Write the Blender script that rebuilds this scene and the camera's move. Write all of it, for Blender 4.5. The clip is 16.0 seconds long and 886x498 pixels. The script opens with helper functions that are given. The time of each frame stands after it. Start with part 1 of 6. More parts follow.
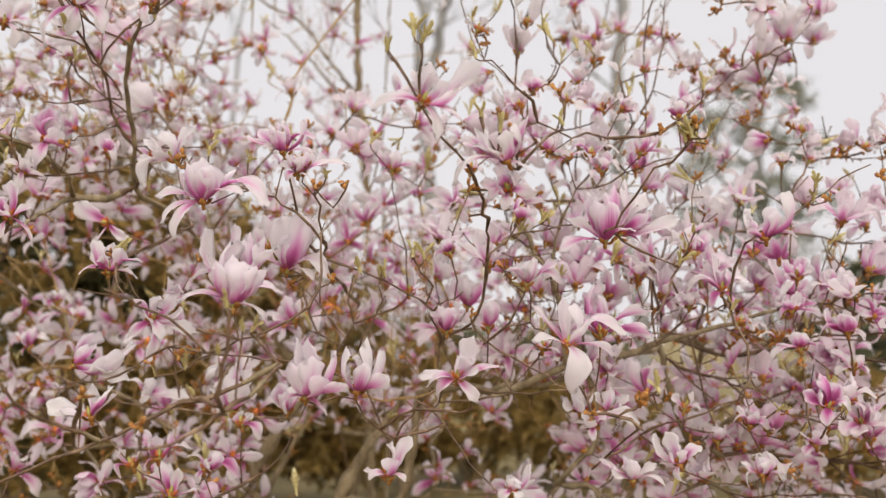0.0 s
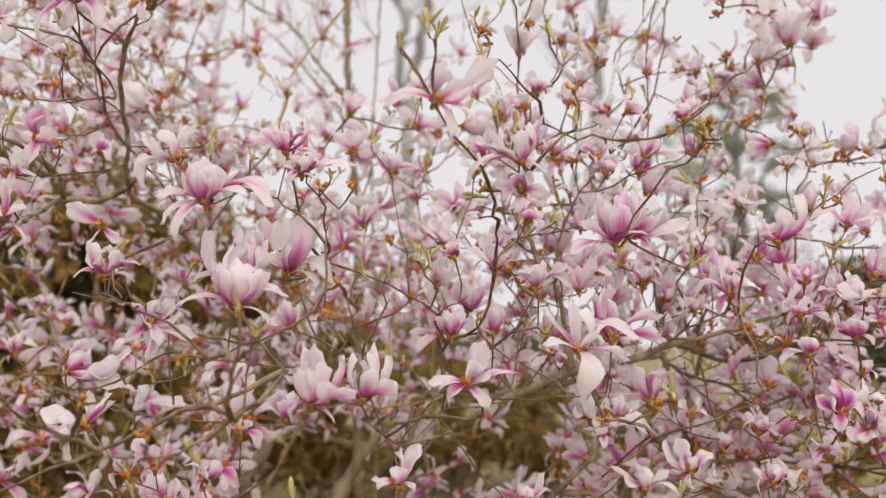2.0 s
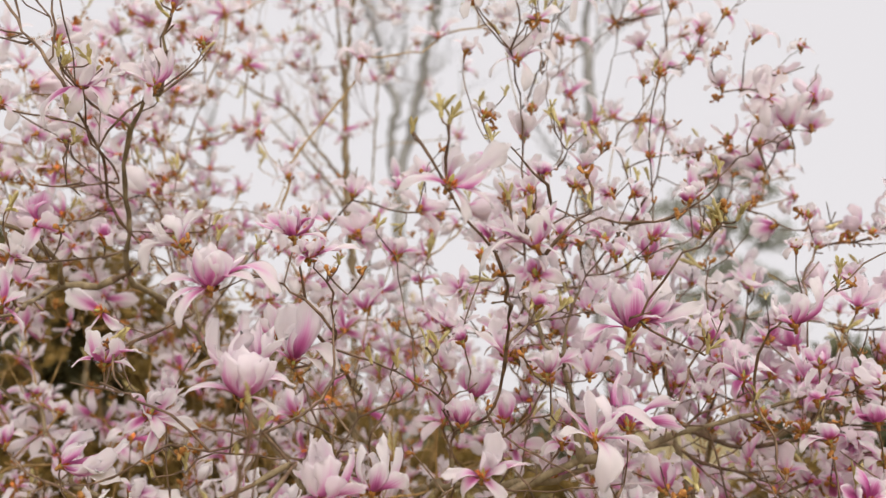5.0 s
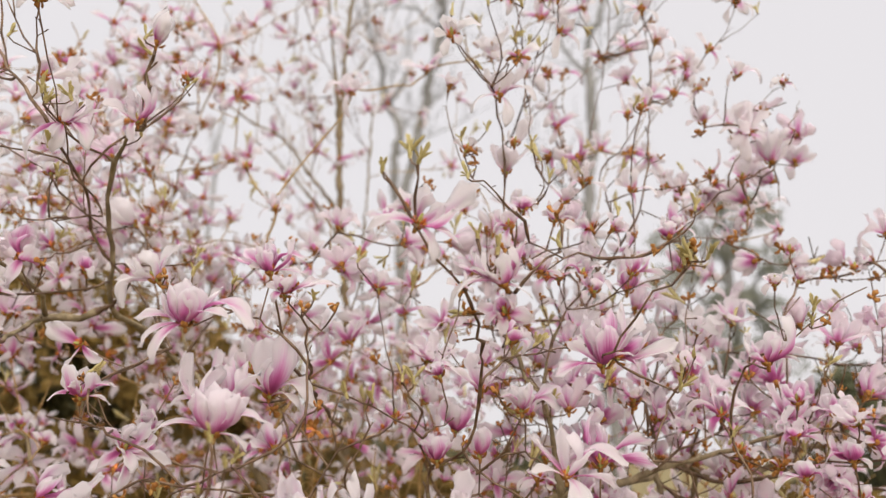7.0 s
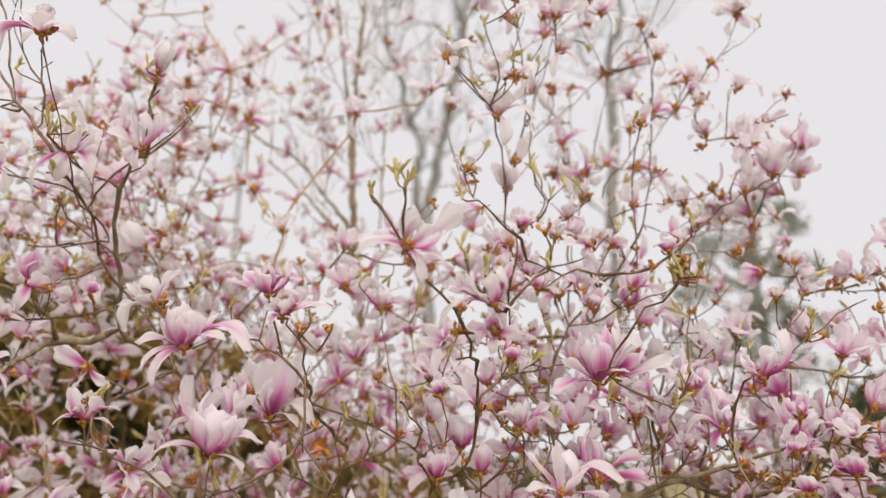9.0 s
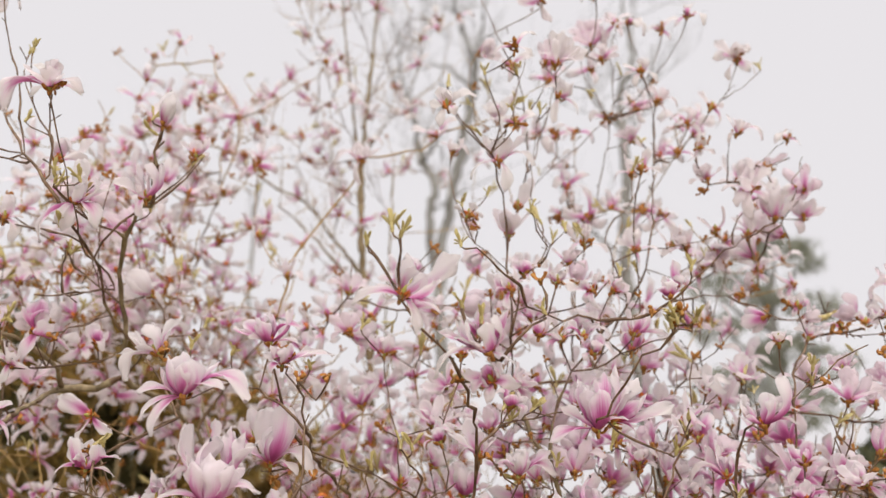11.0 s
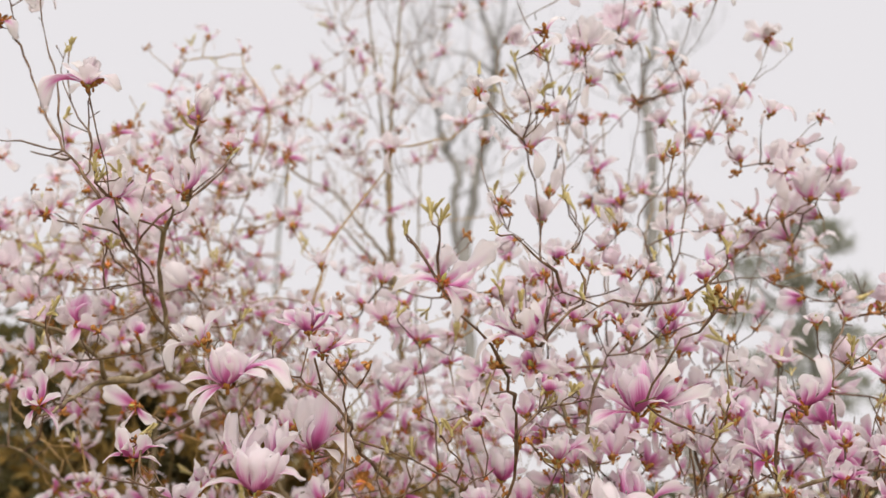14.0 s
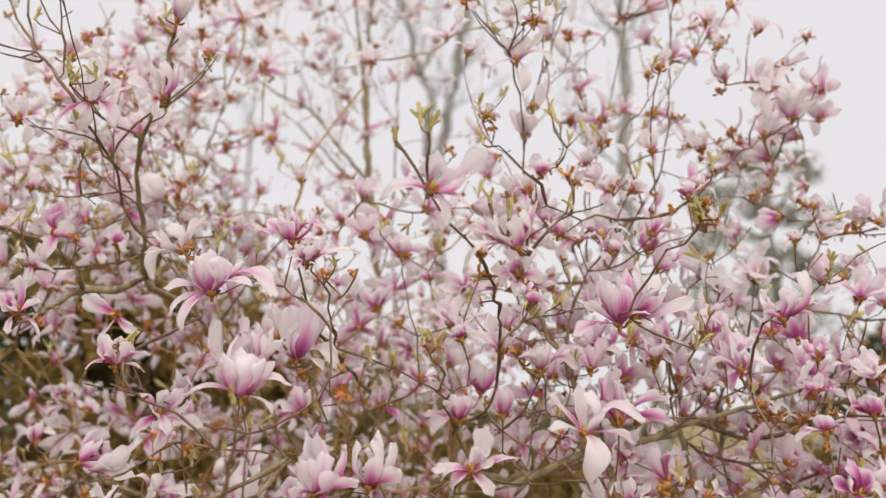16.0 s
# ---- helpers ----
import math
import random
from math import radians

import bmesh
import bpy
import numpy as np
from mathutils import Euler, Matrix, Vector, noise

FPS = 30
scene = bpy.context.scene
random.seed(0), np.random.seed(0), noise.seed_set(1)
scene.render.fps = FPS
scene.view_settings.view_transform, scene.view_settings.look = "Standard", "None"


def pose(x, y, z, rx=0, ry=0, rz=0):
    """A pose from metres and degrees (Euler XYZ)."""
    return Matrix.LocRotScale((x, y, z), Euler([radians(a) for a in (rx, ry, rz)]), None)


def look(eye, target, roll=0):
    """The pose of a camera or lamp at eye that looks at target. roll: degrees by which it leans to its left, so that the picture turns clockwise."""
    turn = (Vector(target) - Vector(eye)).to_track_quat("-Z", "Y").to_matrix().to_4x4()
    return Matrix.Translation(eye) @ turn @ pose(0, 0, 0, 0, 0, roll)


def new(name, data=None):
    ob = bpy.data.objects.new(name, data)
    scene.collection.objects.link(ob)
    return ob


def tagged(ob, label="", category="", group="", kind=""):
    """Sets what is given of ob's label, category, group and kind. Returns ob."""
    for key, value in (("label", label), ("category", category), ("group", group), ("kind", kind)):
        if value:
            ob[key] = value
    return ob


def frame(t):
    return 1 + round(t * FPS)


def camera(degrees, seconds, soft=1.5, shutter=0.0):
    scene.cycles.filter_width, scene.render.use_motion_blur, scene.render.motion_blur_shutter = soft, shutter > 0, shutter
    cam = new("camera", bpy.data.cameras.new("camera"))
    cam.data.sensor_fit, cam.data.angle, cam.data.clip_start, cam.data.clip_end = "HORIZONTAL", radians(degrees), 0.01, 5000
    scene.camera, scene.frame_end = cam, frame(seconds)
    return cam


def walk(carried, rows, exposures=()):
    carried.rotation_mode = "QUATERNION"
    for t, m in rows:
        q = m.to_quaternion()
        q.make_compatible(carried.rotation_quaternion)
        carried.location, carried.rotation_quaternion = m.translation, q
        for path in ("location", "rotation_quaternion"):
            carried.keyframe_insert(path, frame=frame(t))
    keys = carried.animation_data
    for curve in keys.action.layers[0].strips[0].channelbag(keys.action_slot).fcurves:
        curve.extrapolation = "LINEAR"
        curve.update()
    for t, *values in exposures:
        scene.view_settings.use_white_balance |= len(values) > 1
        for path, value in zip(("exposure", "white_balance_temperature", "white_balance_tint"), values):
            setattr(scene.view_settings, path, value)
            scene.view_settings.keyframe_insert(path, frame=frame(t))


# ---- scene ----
cam = camera(54.9, 16.0, soft=1.35)
METRES, EYE, TILT, LEAN, TURN = 0.36, 1.6, 6.0, 0.0, 0.0
ROWS = [
    (0.0, 0.0, 0.0, 0.0, 0.0, 0.0, -0.0),
    (0.5, -0.0387, 0.0232, -0.0048, -0.38, 0.0, -0.19),
    (1.0, -0.0754, 0.05, -0.0121, -0.82, -0.16, -0.39),
    (1.5, -0.1139, 0.0759, -0.0152, -1.08, 0.17, -0.4),
    (2.0, -0.1465, 0.1028, -0.0228, -1.45, 0.49, -0.1),
    (2.5, -0.1808, 0.1321, -0.0247, -1.57, 1.16, 0.05),
    (3.0, -0.2068, 0.1575, -0.0201, -1.75, 2.23, -0.08),
    (3.5, -0.23, 0.1756, -0.016, -1.99, 3.34, 0.07),
    (4.0, -0.2461, 0.1872, -0.0111, -2.21, 4.27, 0.24),
    (4.5, -0.2515, 0.191, -0.0048, -2.12, 5.16, 0.27),
    (7.0, -0.0939, 0.143, 0.0621, -1.81, 7.49, -0.09),
    (7.5, -0.0513, 0.1259, 0.0692, -1.39, 7.82, -0.16),
    (8.0, -0.0083, 0.1099, 0.0731, -1.02, 7.97, -0.13),
    (8.5, 0.0296, 0.0986, 0.0775, -0.42, 8.15, 0.34),
    (11.0, 0.1503, 0.0475, 0.1206, 1.11, 11.09, 0.83),
    (11.5, 0.1542, 0.0433, 0.137, 1.62, 12.09, 1.01),
    (12.0, 0.1547, 0.0369, 0.1452, 2.31, 12.76, 1.1),
    (12.5, 0.1453, 0.0339, 0.1466, 2.89, 12.76, 1.42),
    (13.0, 0.1285, 0.0277, 0.142, 3.21, 12.41, 1.56),
    (13.5, 0.1081, 0.0204, 0.1331, 3.18, 11.7, 1.52),
    (14.0, 0.0873, 0.0157, 0.1146, 2.89, 10.32, 1.6),
    (14.5, 0.0647, 0.0193, 0.0987, 2.38, 9.04, 1.59),
    (15.0, 0.0456, 0.0287, 0.0822, 1.84, 8.03, 1.45),
    (15.5, 0.0256, 0.0397, 0.0591, 1.23, 6.54, 1.39),
    (16.0, 0.0048, 0.0528, 0.0384, 0.82, 5.34, 1.1),
]
walk(cam, [(t, pose(0, 0, EYE, TILT, LEAN, TURN) @ pose(METRES * x, METRES * y, METRES * z, 90 + pitch, roll, yaw)) for t, x, y, z, yaw, pitch, roll in ROWS])

# the lens is focused on the nearer boughs; what lies far behind goes soft
cam.data.dof.use_dof = True
cam.data.dof.focus_distance = 1.55
cam.data.dof.aperture_fstop = 2.4

# ---------------------------------------------------------------- light
world = bpy.data.worlds.new("overcast_sky")
scene.world = world
world.use_nodes = True
wn, wl = world.node_tree.nodes, world.node_tree.links
wn.clear()
sky = wn.new("ShaderNodeTexSky")
sky.sky_type, sky.sun_disc = "NISHITA", False
sky.sun_elevation, sky.sun_rotation = radians(50), radians(166)
sky.dust_density = 6.0
scaled = wn.new("ShaderNodeVectorMath")
scaled.operation = "SCALE"
scaled.inputs["Scale"].default_value = 0.10
wl.new(sky.outputs[0], scaled.inputs[0])
cloud = wn.new("ShaderNodeMix")
cloud.data_type = "RGBA"
cloud.inputs["Factor"].default_value = 0.93
cloud.inputs["B"].default_value = (0.86, 0.83, 0.85, 1)
wl.new(scaled.outputs[0], cloud.inputs["A"])
bg = wn.new("ShaderNodeBackground")
bg.inputs["Strength"].default_value = 1.0
wl.new(cloud.outputs["Result"], bg.inputs["Color"])
wo = wn.new("ShaderNodeOutputWorld")
wl.new(bg.outputs[0], wo.inputs[0])

sun_data = bpy.data.lights.new("sun", "SUN")
sun_data.energy, sun_data.angle, sun_data.color = 4.6, radians(100), (1.0, 0.945, 0.875)
sun = new("sun", sun_data)
sun.matrix_world = look((1.2, -5.0, 6.0), (0, 0, 0))

# ---------------------------------------------------------------- materials


def shader(name):
    m = bpy.data.materials.new(name)
    m.use_nodes = True
    n = m.node_tree.nodes
    return m, n, m.node_tree.links, n["Principled BSDF"]


def ramp(n, stops):
    r = n.new("ShaderNodeValToRGB")
    e = r.color_ramp.elements
    while len(e) < len(stops):
        e.new(0.5)
    for el, (p, c) in zip(e, stops):
        el.position, el.color = p, (*c, 1)
    return r


def mixed(n, l, blend, fac, a, b):
    m = n.new("ShaderNodeMix")
    m.data_type, m.blend_type = "RGBA", blend
    for key, v in (("Factor", fac), ("A", a), ("B", b)):
        if hasattr(v, "is_linked"):
            l.new(v, m.inputs[key])
        else:
            m.inputs[key].default_value = v if key == "Factor" else (*v, 1)
    return m.outputs["Result"]


def noise_tex(n, l, scale, detail=4.0, vector=None):
    t = n.new("ShaderNodeTexNoise")
    t.inputs["Scale"].default_value, t.inputs["Detail"].default_value = scale, detail
    if vector:
        l.new(vector, t.inputs["Vector"])
    return t


def petal_material(name, stops, through_light, blotch):
    """Silky petal skin: deep colour at the foot that runs out along veins into a pale tip; bruised brown flecks."""
    m, n, l, p = shader(name)
    uv = n.new("ShaderNodeUVMap")
    uv.uv_map = "petal"
    sep = n.new("ShaderNodeSeparateXYZ")
    l.new(uv.outputs[0], sep.inputs[0])
    info, geo = n.new("ShaderNodeObjectInfo"), n.new("ShaderNodeNewGeometry")
    which = n.new("ShaderNodeMath")
    which.operation = "ADD"
    l.new(info.outputs["Random"], which.inputs[0])
    l.new(geo.outputs["Random Per Island"], which.inputs[1])
    frac = n.new("ShaderNodeMath")
    frac.operation = "FRACT"
    l.new(which.outputs[0], frac.inputs[0])
    # veins: noise drawn out along the petal
    vec = n.new("ShaderNodeCombineXYZ")
    for i, k in ((0, 9.0), (1, 0.8)):
        mu = n.new("ShaderNodeMath")
        mu.operation = "MULTIPLY"
        mu.inputs[1].default_value = k
        l.new(sep.outputs[i], mu.inputs[0])
        l.new(mu.outputs[0], vec.inputs[i])
    l.new(which.outputs[0], vec.inputs[2])
    veins = noise_tex(n, l, 2.2, 3.0, vec.outputs[0])
    # how far the deep colour runs: more along the middle, different from petal to petal
    side = n.new("ShaderNodeMath")
    side.operation = "PINGPONG"
    side.inputs[1].default_value = 0.5
    l.new(sep.outputs[0], side.inputs[0])
    run = n.new("ShaderNodeMath")
    run.operation = "MULTIPLY_ADD"
    run.inputs[1].default_value = -0.72
    l.new(side.outputs[0], run.inputs[0])
    l.new(sep.outputs[1], run.inputs[2])
    run2 = n.new("ShaderNodeMath")
    run2.operation = "MULTIPLY_ADD"
    run2.inputs[1].default_value = 0.50
    l.new(veins.outputs["Fac"], run2.inputs[0])
    l.new(run.outputs[0], run2.inputs[2])
    run3 = n.new("ShaderNodeMath")
    run3.operation = "MULTIPLY_ADD"
    run3.inputs[1].default_value = 0.52
    l.new(frac.outputs[0], run3.inputs[0])
    l.new(run2.outputs[0], run3.inputs[2])
    off = n.new("ShaderNodeMath")
    off.operation = "SUBTRACT"
    l.new(run3.outputs[0], off.inputs[0])
    # object red deepens a flower: partly random, partly shade low down, haze high up
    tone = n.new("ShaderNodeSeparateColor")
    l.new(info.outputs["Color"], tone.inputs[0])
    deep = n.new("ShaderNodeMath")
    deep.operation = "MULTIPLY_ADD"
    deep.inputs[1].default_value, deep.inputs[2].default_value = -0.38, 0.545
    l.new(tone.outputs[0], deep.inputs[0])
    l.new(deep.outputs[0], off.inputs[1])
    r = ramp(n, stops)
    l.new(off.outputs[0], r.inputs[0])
    # object green flushes petals pink all over: random, and more in the shaded low mass
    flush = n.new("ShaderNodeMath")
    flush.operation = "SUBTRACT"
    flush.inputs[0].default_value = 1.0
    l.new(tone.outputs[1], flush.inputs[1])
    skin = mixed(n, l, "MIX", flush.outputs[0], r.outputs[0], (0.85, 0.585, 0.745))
    # bruises and dry rims
    spots = noise_tex(n, l, 5.0, 5.0, vec.outputs[0])
    sr = ramp(n, ((0.66, (0, 0, 0)), (0.80, (1, 1, 1))))
    l.new(spots.outputs["Fac"], sr.inputs[0])
    sf = n.new("ShaderNodeMath")
    sf.operation = "MULTIPLY"
    sf.inputs[1].default_value = blotch
    l.new(sr.outputs[0], sf.inputs[0])
    col = mixed(n, l, "MIX", sf.outputs[0], skin, (0.50, 0.33, 0.20))
    p.inputs["Roughness"].default_value = 0.52
    p.inputs["Specular IOR Level"].default_value = 0.35
    p.inputs["Sheen Weight"].default_value = 0.15
    l.new(col, p.inputs["Base Color"])
    bump = n.new("ShaderNodeBump")
    bump.inputs["Strength"].default_value, bump.inputs["Distance"].default_value = 0.55, 0.003
    l.new(veins.outputs["Fac"], bump.inputs["Height"])
    l.new(bump.outputs[0], p.inputs["Normal"])
    # light that shines through crosses both skins, so each tints it by half
    tr = n.new("ShaderNodeBsdfTranslucent")
    l.new(mixed(n, l, "MIX", 0.26, col, (0.97, 0.96, 0.97)), tr.inputs["Color"])
    mix = n.new("ShaderNodeMixShader")
    mix.inputs[0].default_value = through_light
    l.new(p.outputs[0], mix.inputs[1])
    l.new(tr.outputs[0], mix.inputs[2])
    l.new(mix.outputs[0], n["Material Output"].inputs["Surface"])
    return m


PETAL_OUT = petal_material("petal_outside", ((0.0, (0.47, 0.03, 0.26)), (0.20, (0.66, 0.125, 0.445)), (0.36, (0.79, 0.42, 0.665)), (0.51, (0.858, 0.715, 0.81)), (0.70, (0.872, 0.838, 0.85))), 0.72, 0.28)
PETAL_IN = petal_material("petal_inside", ((0.0, (0.53, 0.07, 0.34)), (0.15, (0.70, 0.25, 0.53)), (0.30, (0.82, 0.59, 0.74)), (0.45, (0.865, 0.79, 0.84)), (0.64, (0.873, 0.852, 0.858))), 0.72, 0.20)


def rough_material(name, dark, mid, light, scale, rough=0.85, bump_d=0.002, fine=6.0, stretch=1.0, through_light=0.0, per_piece=0.25):
    """A dull natural surface: coarse patches, fine grain, each piece a little lighter or darker."""
    m, n, l, p = shader(name)
    co = n.new("ShaderNodeTexCoord")
    mp = n.new("ShaderNodeMapping")
    mp.inputs["Scale"].default_value = (1, 1, stretch)
    l.new(co.outputs["Object"], mp.inputs[0])
    a = noise_tex(n, l, scale, 5.0, mp.outputs[0])
    b = noise_tex(n, l, scale * fine, 4.0, mp.outputs[0])
    r = ramp(n, ((0.30, dark), (0.52, mid), (0.74, light)))
    l.new(a.outputs["Fac"], r.inputs[0])
    grain = mixed(n, l, "OVERLAY", 0.45, r.outputs[0], (0.5, 0.5, 0.5))
    l.new(b.outputs["Fac"], n[grain.node.name].inputs["B"])
    geo = n.new("ShaderNodeNewGeometry")
    pr = ramp(n, ((0.0, (1 - per_piece,) * 3), (1.0, (1 + per_piece * 0.6,) * 3)))
    l.new(geo.outputs["Random Per Island"], pr.inputs[0])
    col = mixed(n, l, "MULTIPLY", 1.0, grain, (1, 1, 1))
    l.new(pr.outputs[0], n[col.node.name].inputs["B"])
    l.new(col, p.inputs["Base Color"])
    p.inputs["Roughness"].default_value = rough
    p.inputs["Specular IOR Level"].default_value = 0.3
    bp = n.new("ShaderNodeBump")
    bp.inputs["Strength"].default_value, bp.inputs["Distance"].default_value = 0.6, bump_d
    l.new(b.outputs["Fac"], bp.inputs["Height"])
    l.new(bp.outputs[0], p.inputs["Normal"])
    if through_light:
        tr = n.new("ShaderNodeBsdfTranslucent")
        l.new(col, tr.inputs["Color"])
        mix = n.new("ShaderNodeMixShader")
        mix.inputs[0].default_value = through_light
        l.new(p.outputs[0], mix.inputs[1])
        l.new(tr.outputs[0], mix.inputs[2])
        l.new(mix.outputs[0], n["Material Output"].inputs["Surface"])
    return m


BARK = rough_material("magnolia_bark", (0.115, 0.084, 0.047), (0.205, 0.156, 0.09), (0.32, 0.255, 0.16), 30, bump_d=0.003, stretch=0.5)
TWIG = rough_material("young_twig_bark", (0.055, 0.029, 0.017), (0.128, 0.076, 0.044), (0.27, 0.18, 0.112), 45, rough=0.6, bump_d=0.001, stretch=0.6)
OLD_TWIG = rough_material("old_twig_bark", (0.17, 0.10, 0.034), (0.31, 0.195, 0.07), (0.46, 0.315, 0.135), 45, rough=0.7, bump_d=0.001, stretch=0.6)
RUSSET = rough_material("russet_bud_scale", (0.19, 0.07, 0.02), (0.40, 0.17, 0.042), (0.58, 0.35, 0.11), 160, bump_d=0.0008, through_light=0.15)
STAMEN = rough_material("stamens", (0.4, 0.05, 0.025), (0.58, 0.17, 0.04), (0.66, 0.36, 0.11), 220, bump_d=0.0005)
PISTIL = rough_material("pistil", (0.22, 0.24, 0.05), (0.36, 0.34, 0.10), (0.45, 0.38, 0.16), 240, bump_d=0.0005)
LEAF = rough_material("young_leaf", (0.45, 0.37, 0.14), (0.62, 0.53, 0.25), (0.76, 0.68, 0.4), 120, rough=0.5, bump_d=0.0006, through_light=0.4)
# grey bark of the background trees, lightened to carry the haze in its colour
HAZED_BARK = rough_material("hazed_grey_bark", (0.135, 0.13, 0.123), (0.21, 0.203, 0.193), (0.31, 0.302, 0.29), 5, bump_d=0.02, stretch=0.3)
# needles far paler than real foliage: the haze of distance is in the colour
HAZED_NEEDLES = rough_material("hazed_pine_needles", (0.20, 0.21, 0.165), (0.28, 0.29, 0.225), (0.38, 0.385, 0.30), 3, bump_d=0.01, through_light=0.5)
EVERGREEN = rough_material("evergreen_leaf", (0.065, 0.064, 0.027), (0.13, 0.112, 0.043), (0.25, 0.185, 0.075), 8, rough=0.5, bump_d=0.003, through_light=0.4)
FAR_GREEN = rough_material("distant_foliage", (0.07, 0.08, 0.045), (0.13, 0.135, 0.075), (0.22, 0.20, 0.12), 1.5, bump_d=0.02, through_light=0.2)
LAWN = rough_material("lawn", (0.125, 0.098, 0.04), (0.195, 0.152, 0.064), (0.28, 0.22, 0.1), 1.3, bump_d=0.02, fine=25, per_piece=0.0)

# ---------------------------------------------------------------- mesh helpers


class Shape:
    """Gathers vertices, faces, face materials and petal coordinates, and makes one mesh of them."""

    def __init__(self):
        self.v, self.f, self.m, self.uv, self.count = [], [], [], [], 0

    def add(self, verts, faces, mat=0, uv=None):
        verts = np.asarray(verts, float).reshape(-1, 3)
        self.v.append(verts)
        self.uv.append(np.zeros((len(verts), 2)) if uv is None else np.asarray(uv, float))
        self.f += [tuple(i + self.count for i in f) for f in faces]
        self.m += list(mat) if hasattr(mat, "__len__") else [mat] * len(faces)
        self.count += len(verts)

    def add_shape(self, other, matrix):
        a = np.array(matrix)
        self.add(np.concatenate(other.v) @ a[:3, :3].T + a[:3, 3], other.f, other.m, np.concatenate(other.uv))

    def mesh(self, name, materials, smooth=True):
        me = bpy.data.meshes.new(name)
        v = np.concatenate(self.v)
        me.from_pydata(v.tolist(), [], self.f)
        for mat in materials:
            me.materials.append(mat)
        me.polygons.foreach_set("material_index", np.array(self.m, np.int32))
        layer = me.uv_layers.new(name="petal")
        loops = np.zeros(len(me.loops), np.int32)
        me.loops.foreach_get("vertex_index", loops)
        layer.data.foreach_set("uv", np.concatenate(self.uv)[loops].ravel())
        me.polygons.foreach_set("use_smooth", [smooth] * len(me.polygons))
        me.update()
        return me


def tube(shape, pts, radii, sides, mat=0, rng=None):
    """A tapering, slightly uneven round stem along pts, closed at the end."""
    pts = np.asarray(pts, float)
    k = len(pts)
    tang = np.gradient(pts, axis=0)
    tang /= np.linalg.norm(tang, axis=1)[:, None] + 1e-9
    up = np.array((0.3, 0.9, 0.2)) if abs(tang[0][2]) > 0.8 else np.array((0, 0, 1.0))
    a = np.cross(tang, up)
    a /= np.linalg.norm(a, axis=1)[:, None] + 1e-9
    b = np.cross(tang, a)
    ang = np.arange(sides) * 2 * np.pi / sides
    ring = np.cos(ang)[None, :, None] * a[:, None, :] + np.sin(ang)[None, :, None] * b[:, None, :]
    r = np.asarray(radii, float)[:, None] * np.ones(sides)
    if rng is not None:
        r = r * rng.uniform(0.84, 1.16, (k, sides))
    verts = (pts[:, None, :] + ring * r[:, :, None]).reshape(-1, 3)
    verts = np.vstack((verts, pts[-1] + tang[-1] * radii[-1] * 0.8))
    faces = [(i * sides + j, i * sides + (j + 1) % sides, (i + 1) * sides + (j + 1) % sides, (i + 1) * sides + j) for i in range(k - 1) for j in range(sides)]
    last, tip = (k - 1) * sides, k * sides
    faces += [(last + j, last + (j + 1) % sides, tip) for j in range(sides)]
    shape.add(verts, faces, mat)


def frame_of(direction, inner):
    """Axes of a petal or leaf: y along direction, z towards its inner face."""
    y = np.asarray(direction, float)
    y = y / np.linalg.norm(y)
    z = np.asarray(inner, float) - y * np.dot(inner, y)
    if np.linalg.norm(z) < 1e-4:
        z = np.cross(y, (0.31, 0.77, 0.55))
    z = z / np.linalg.norm(z)
    return np.cross(y, z), y, z


def placed(origin, axes, scale):
    m = np.eye(4)
    for i in range(3):
        m[:3, i] = np.asarray(axes[i]) * scale[i]
    m[:3, 3] = origin
    return m


def heading(az, el):
    a, e = radians(az), radians(el)
    return np.array((math.sin(a) * math.cos(e), math.cos(a) * math.cos(e), math.sin(e)))


# ---------------------------------------------------------------- petals, flowers, buds, leaves


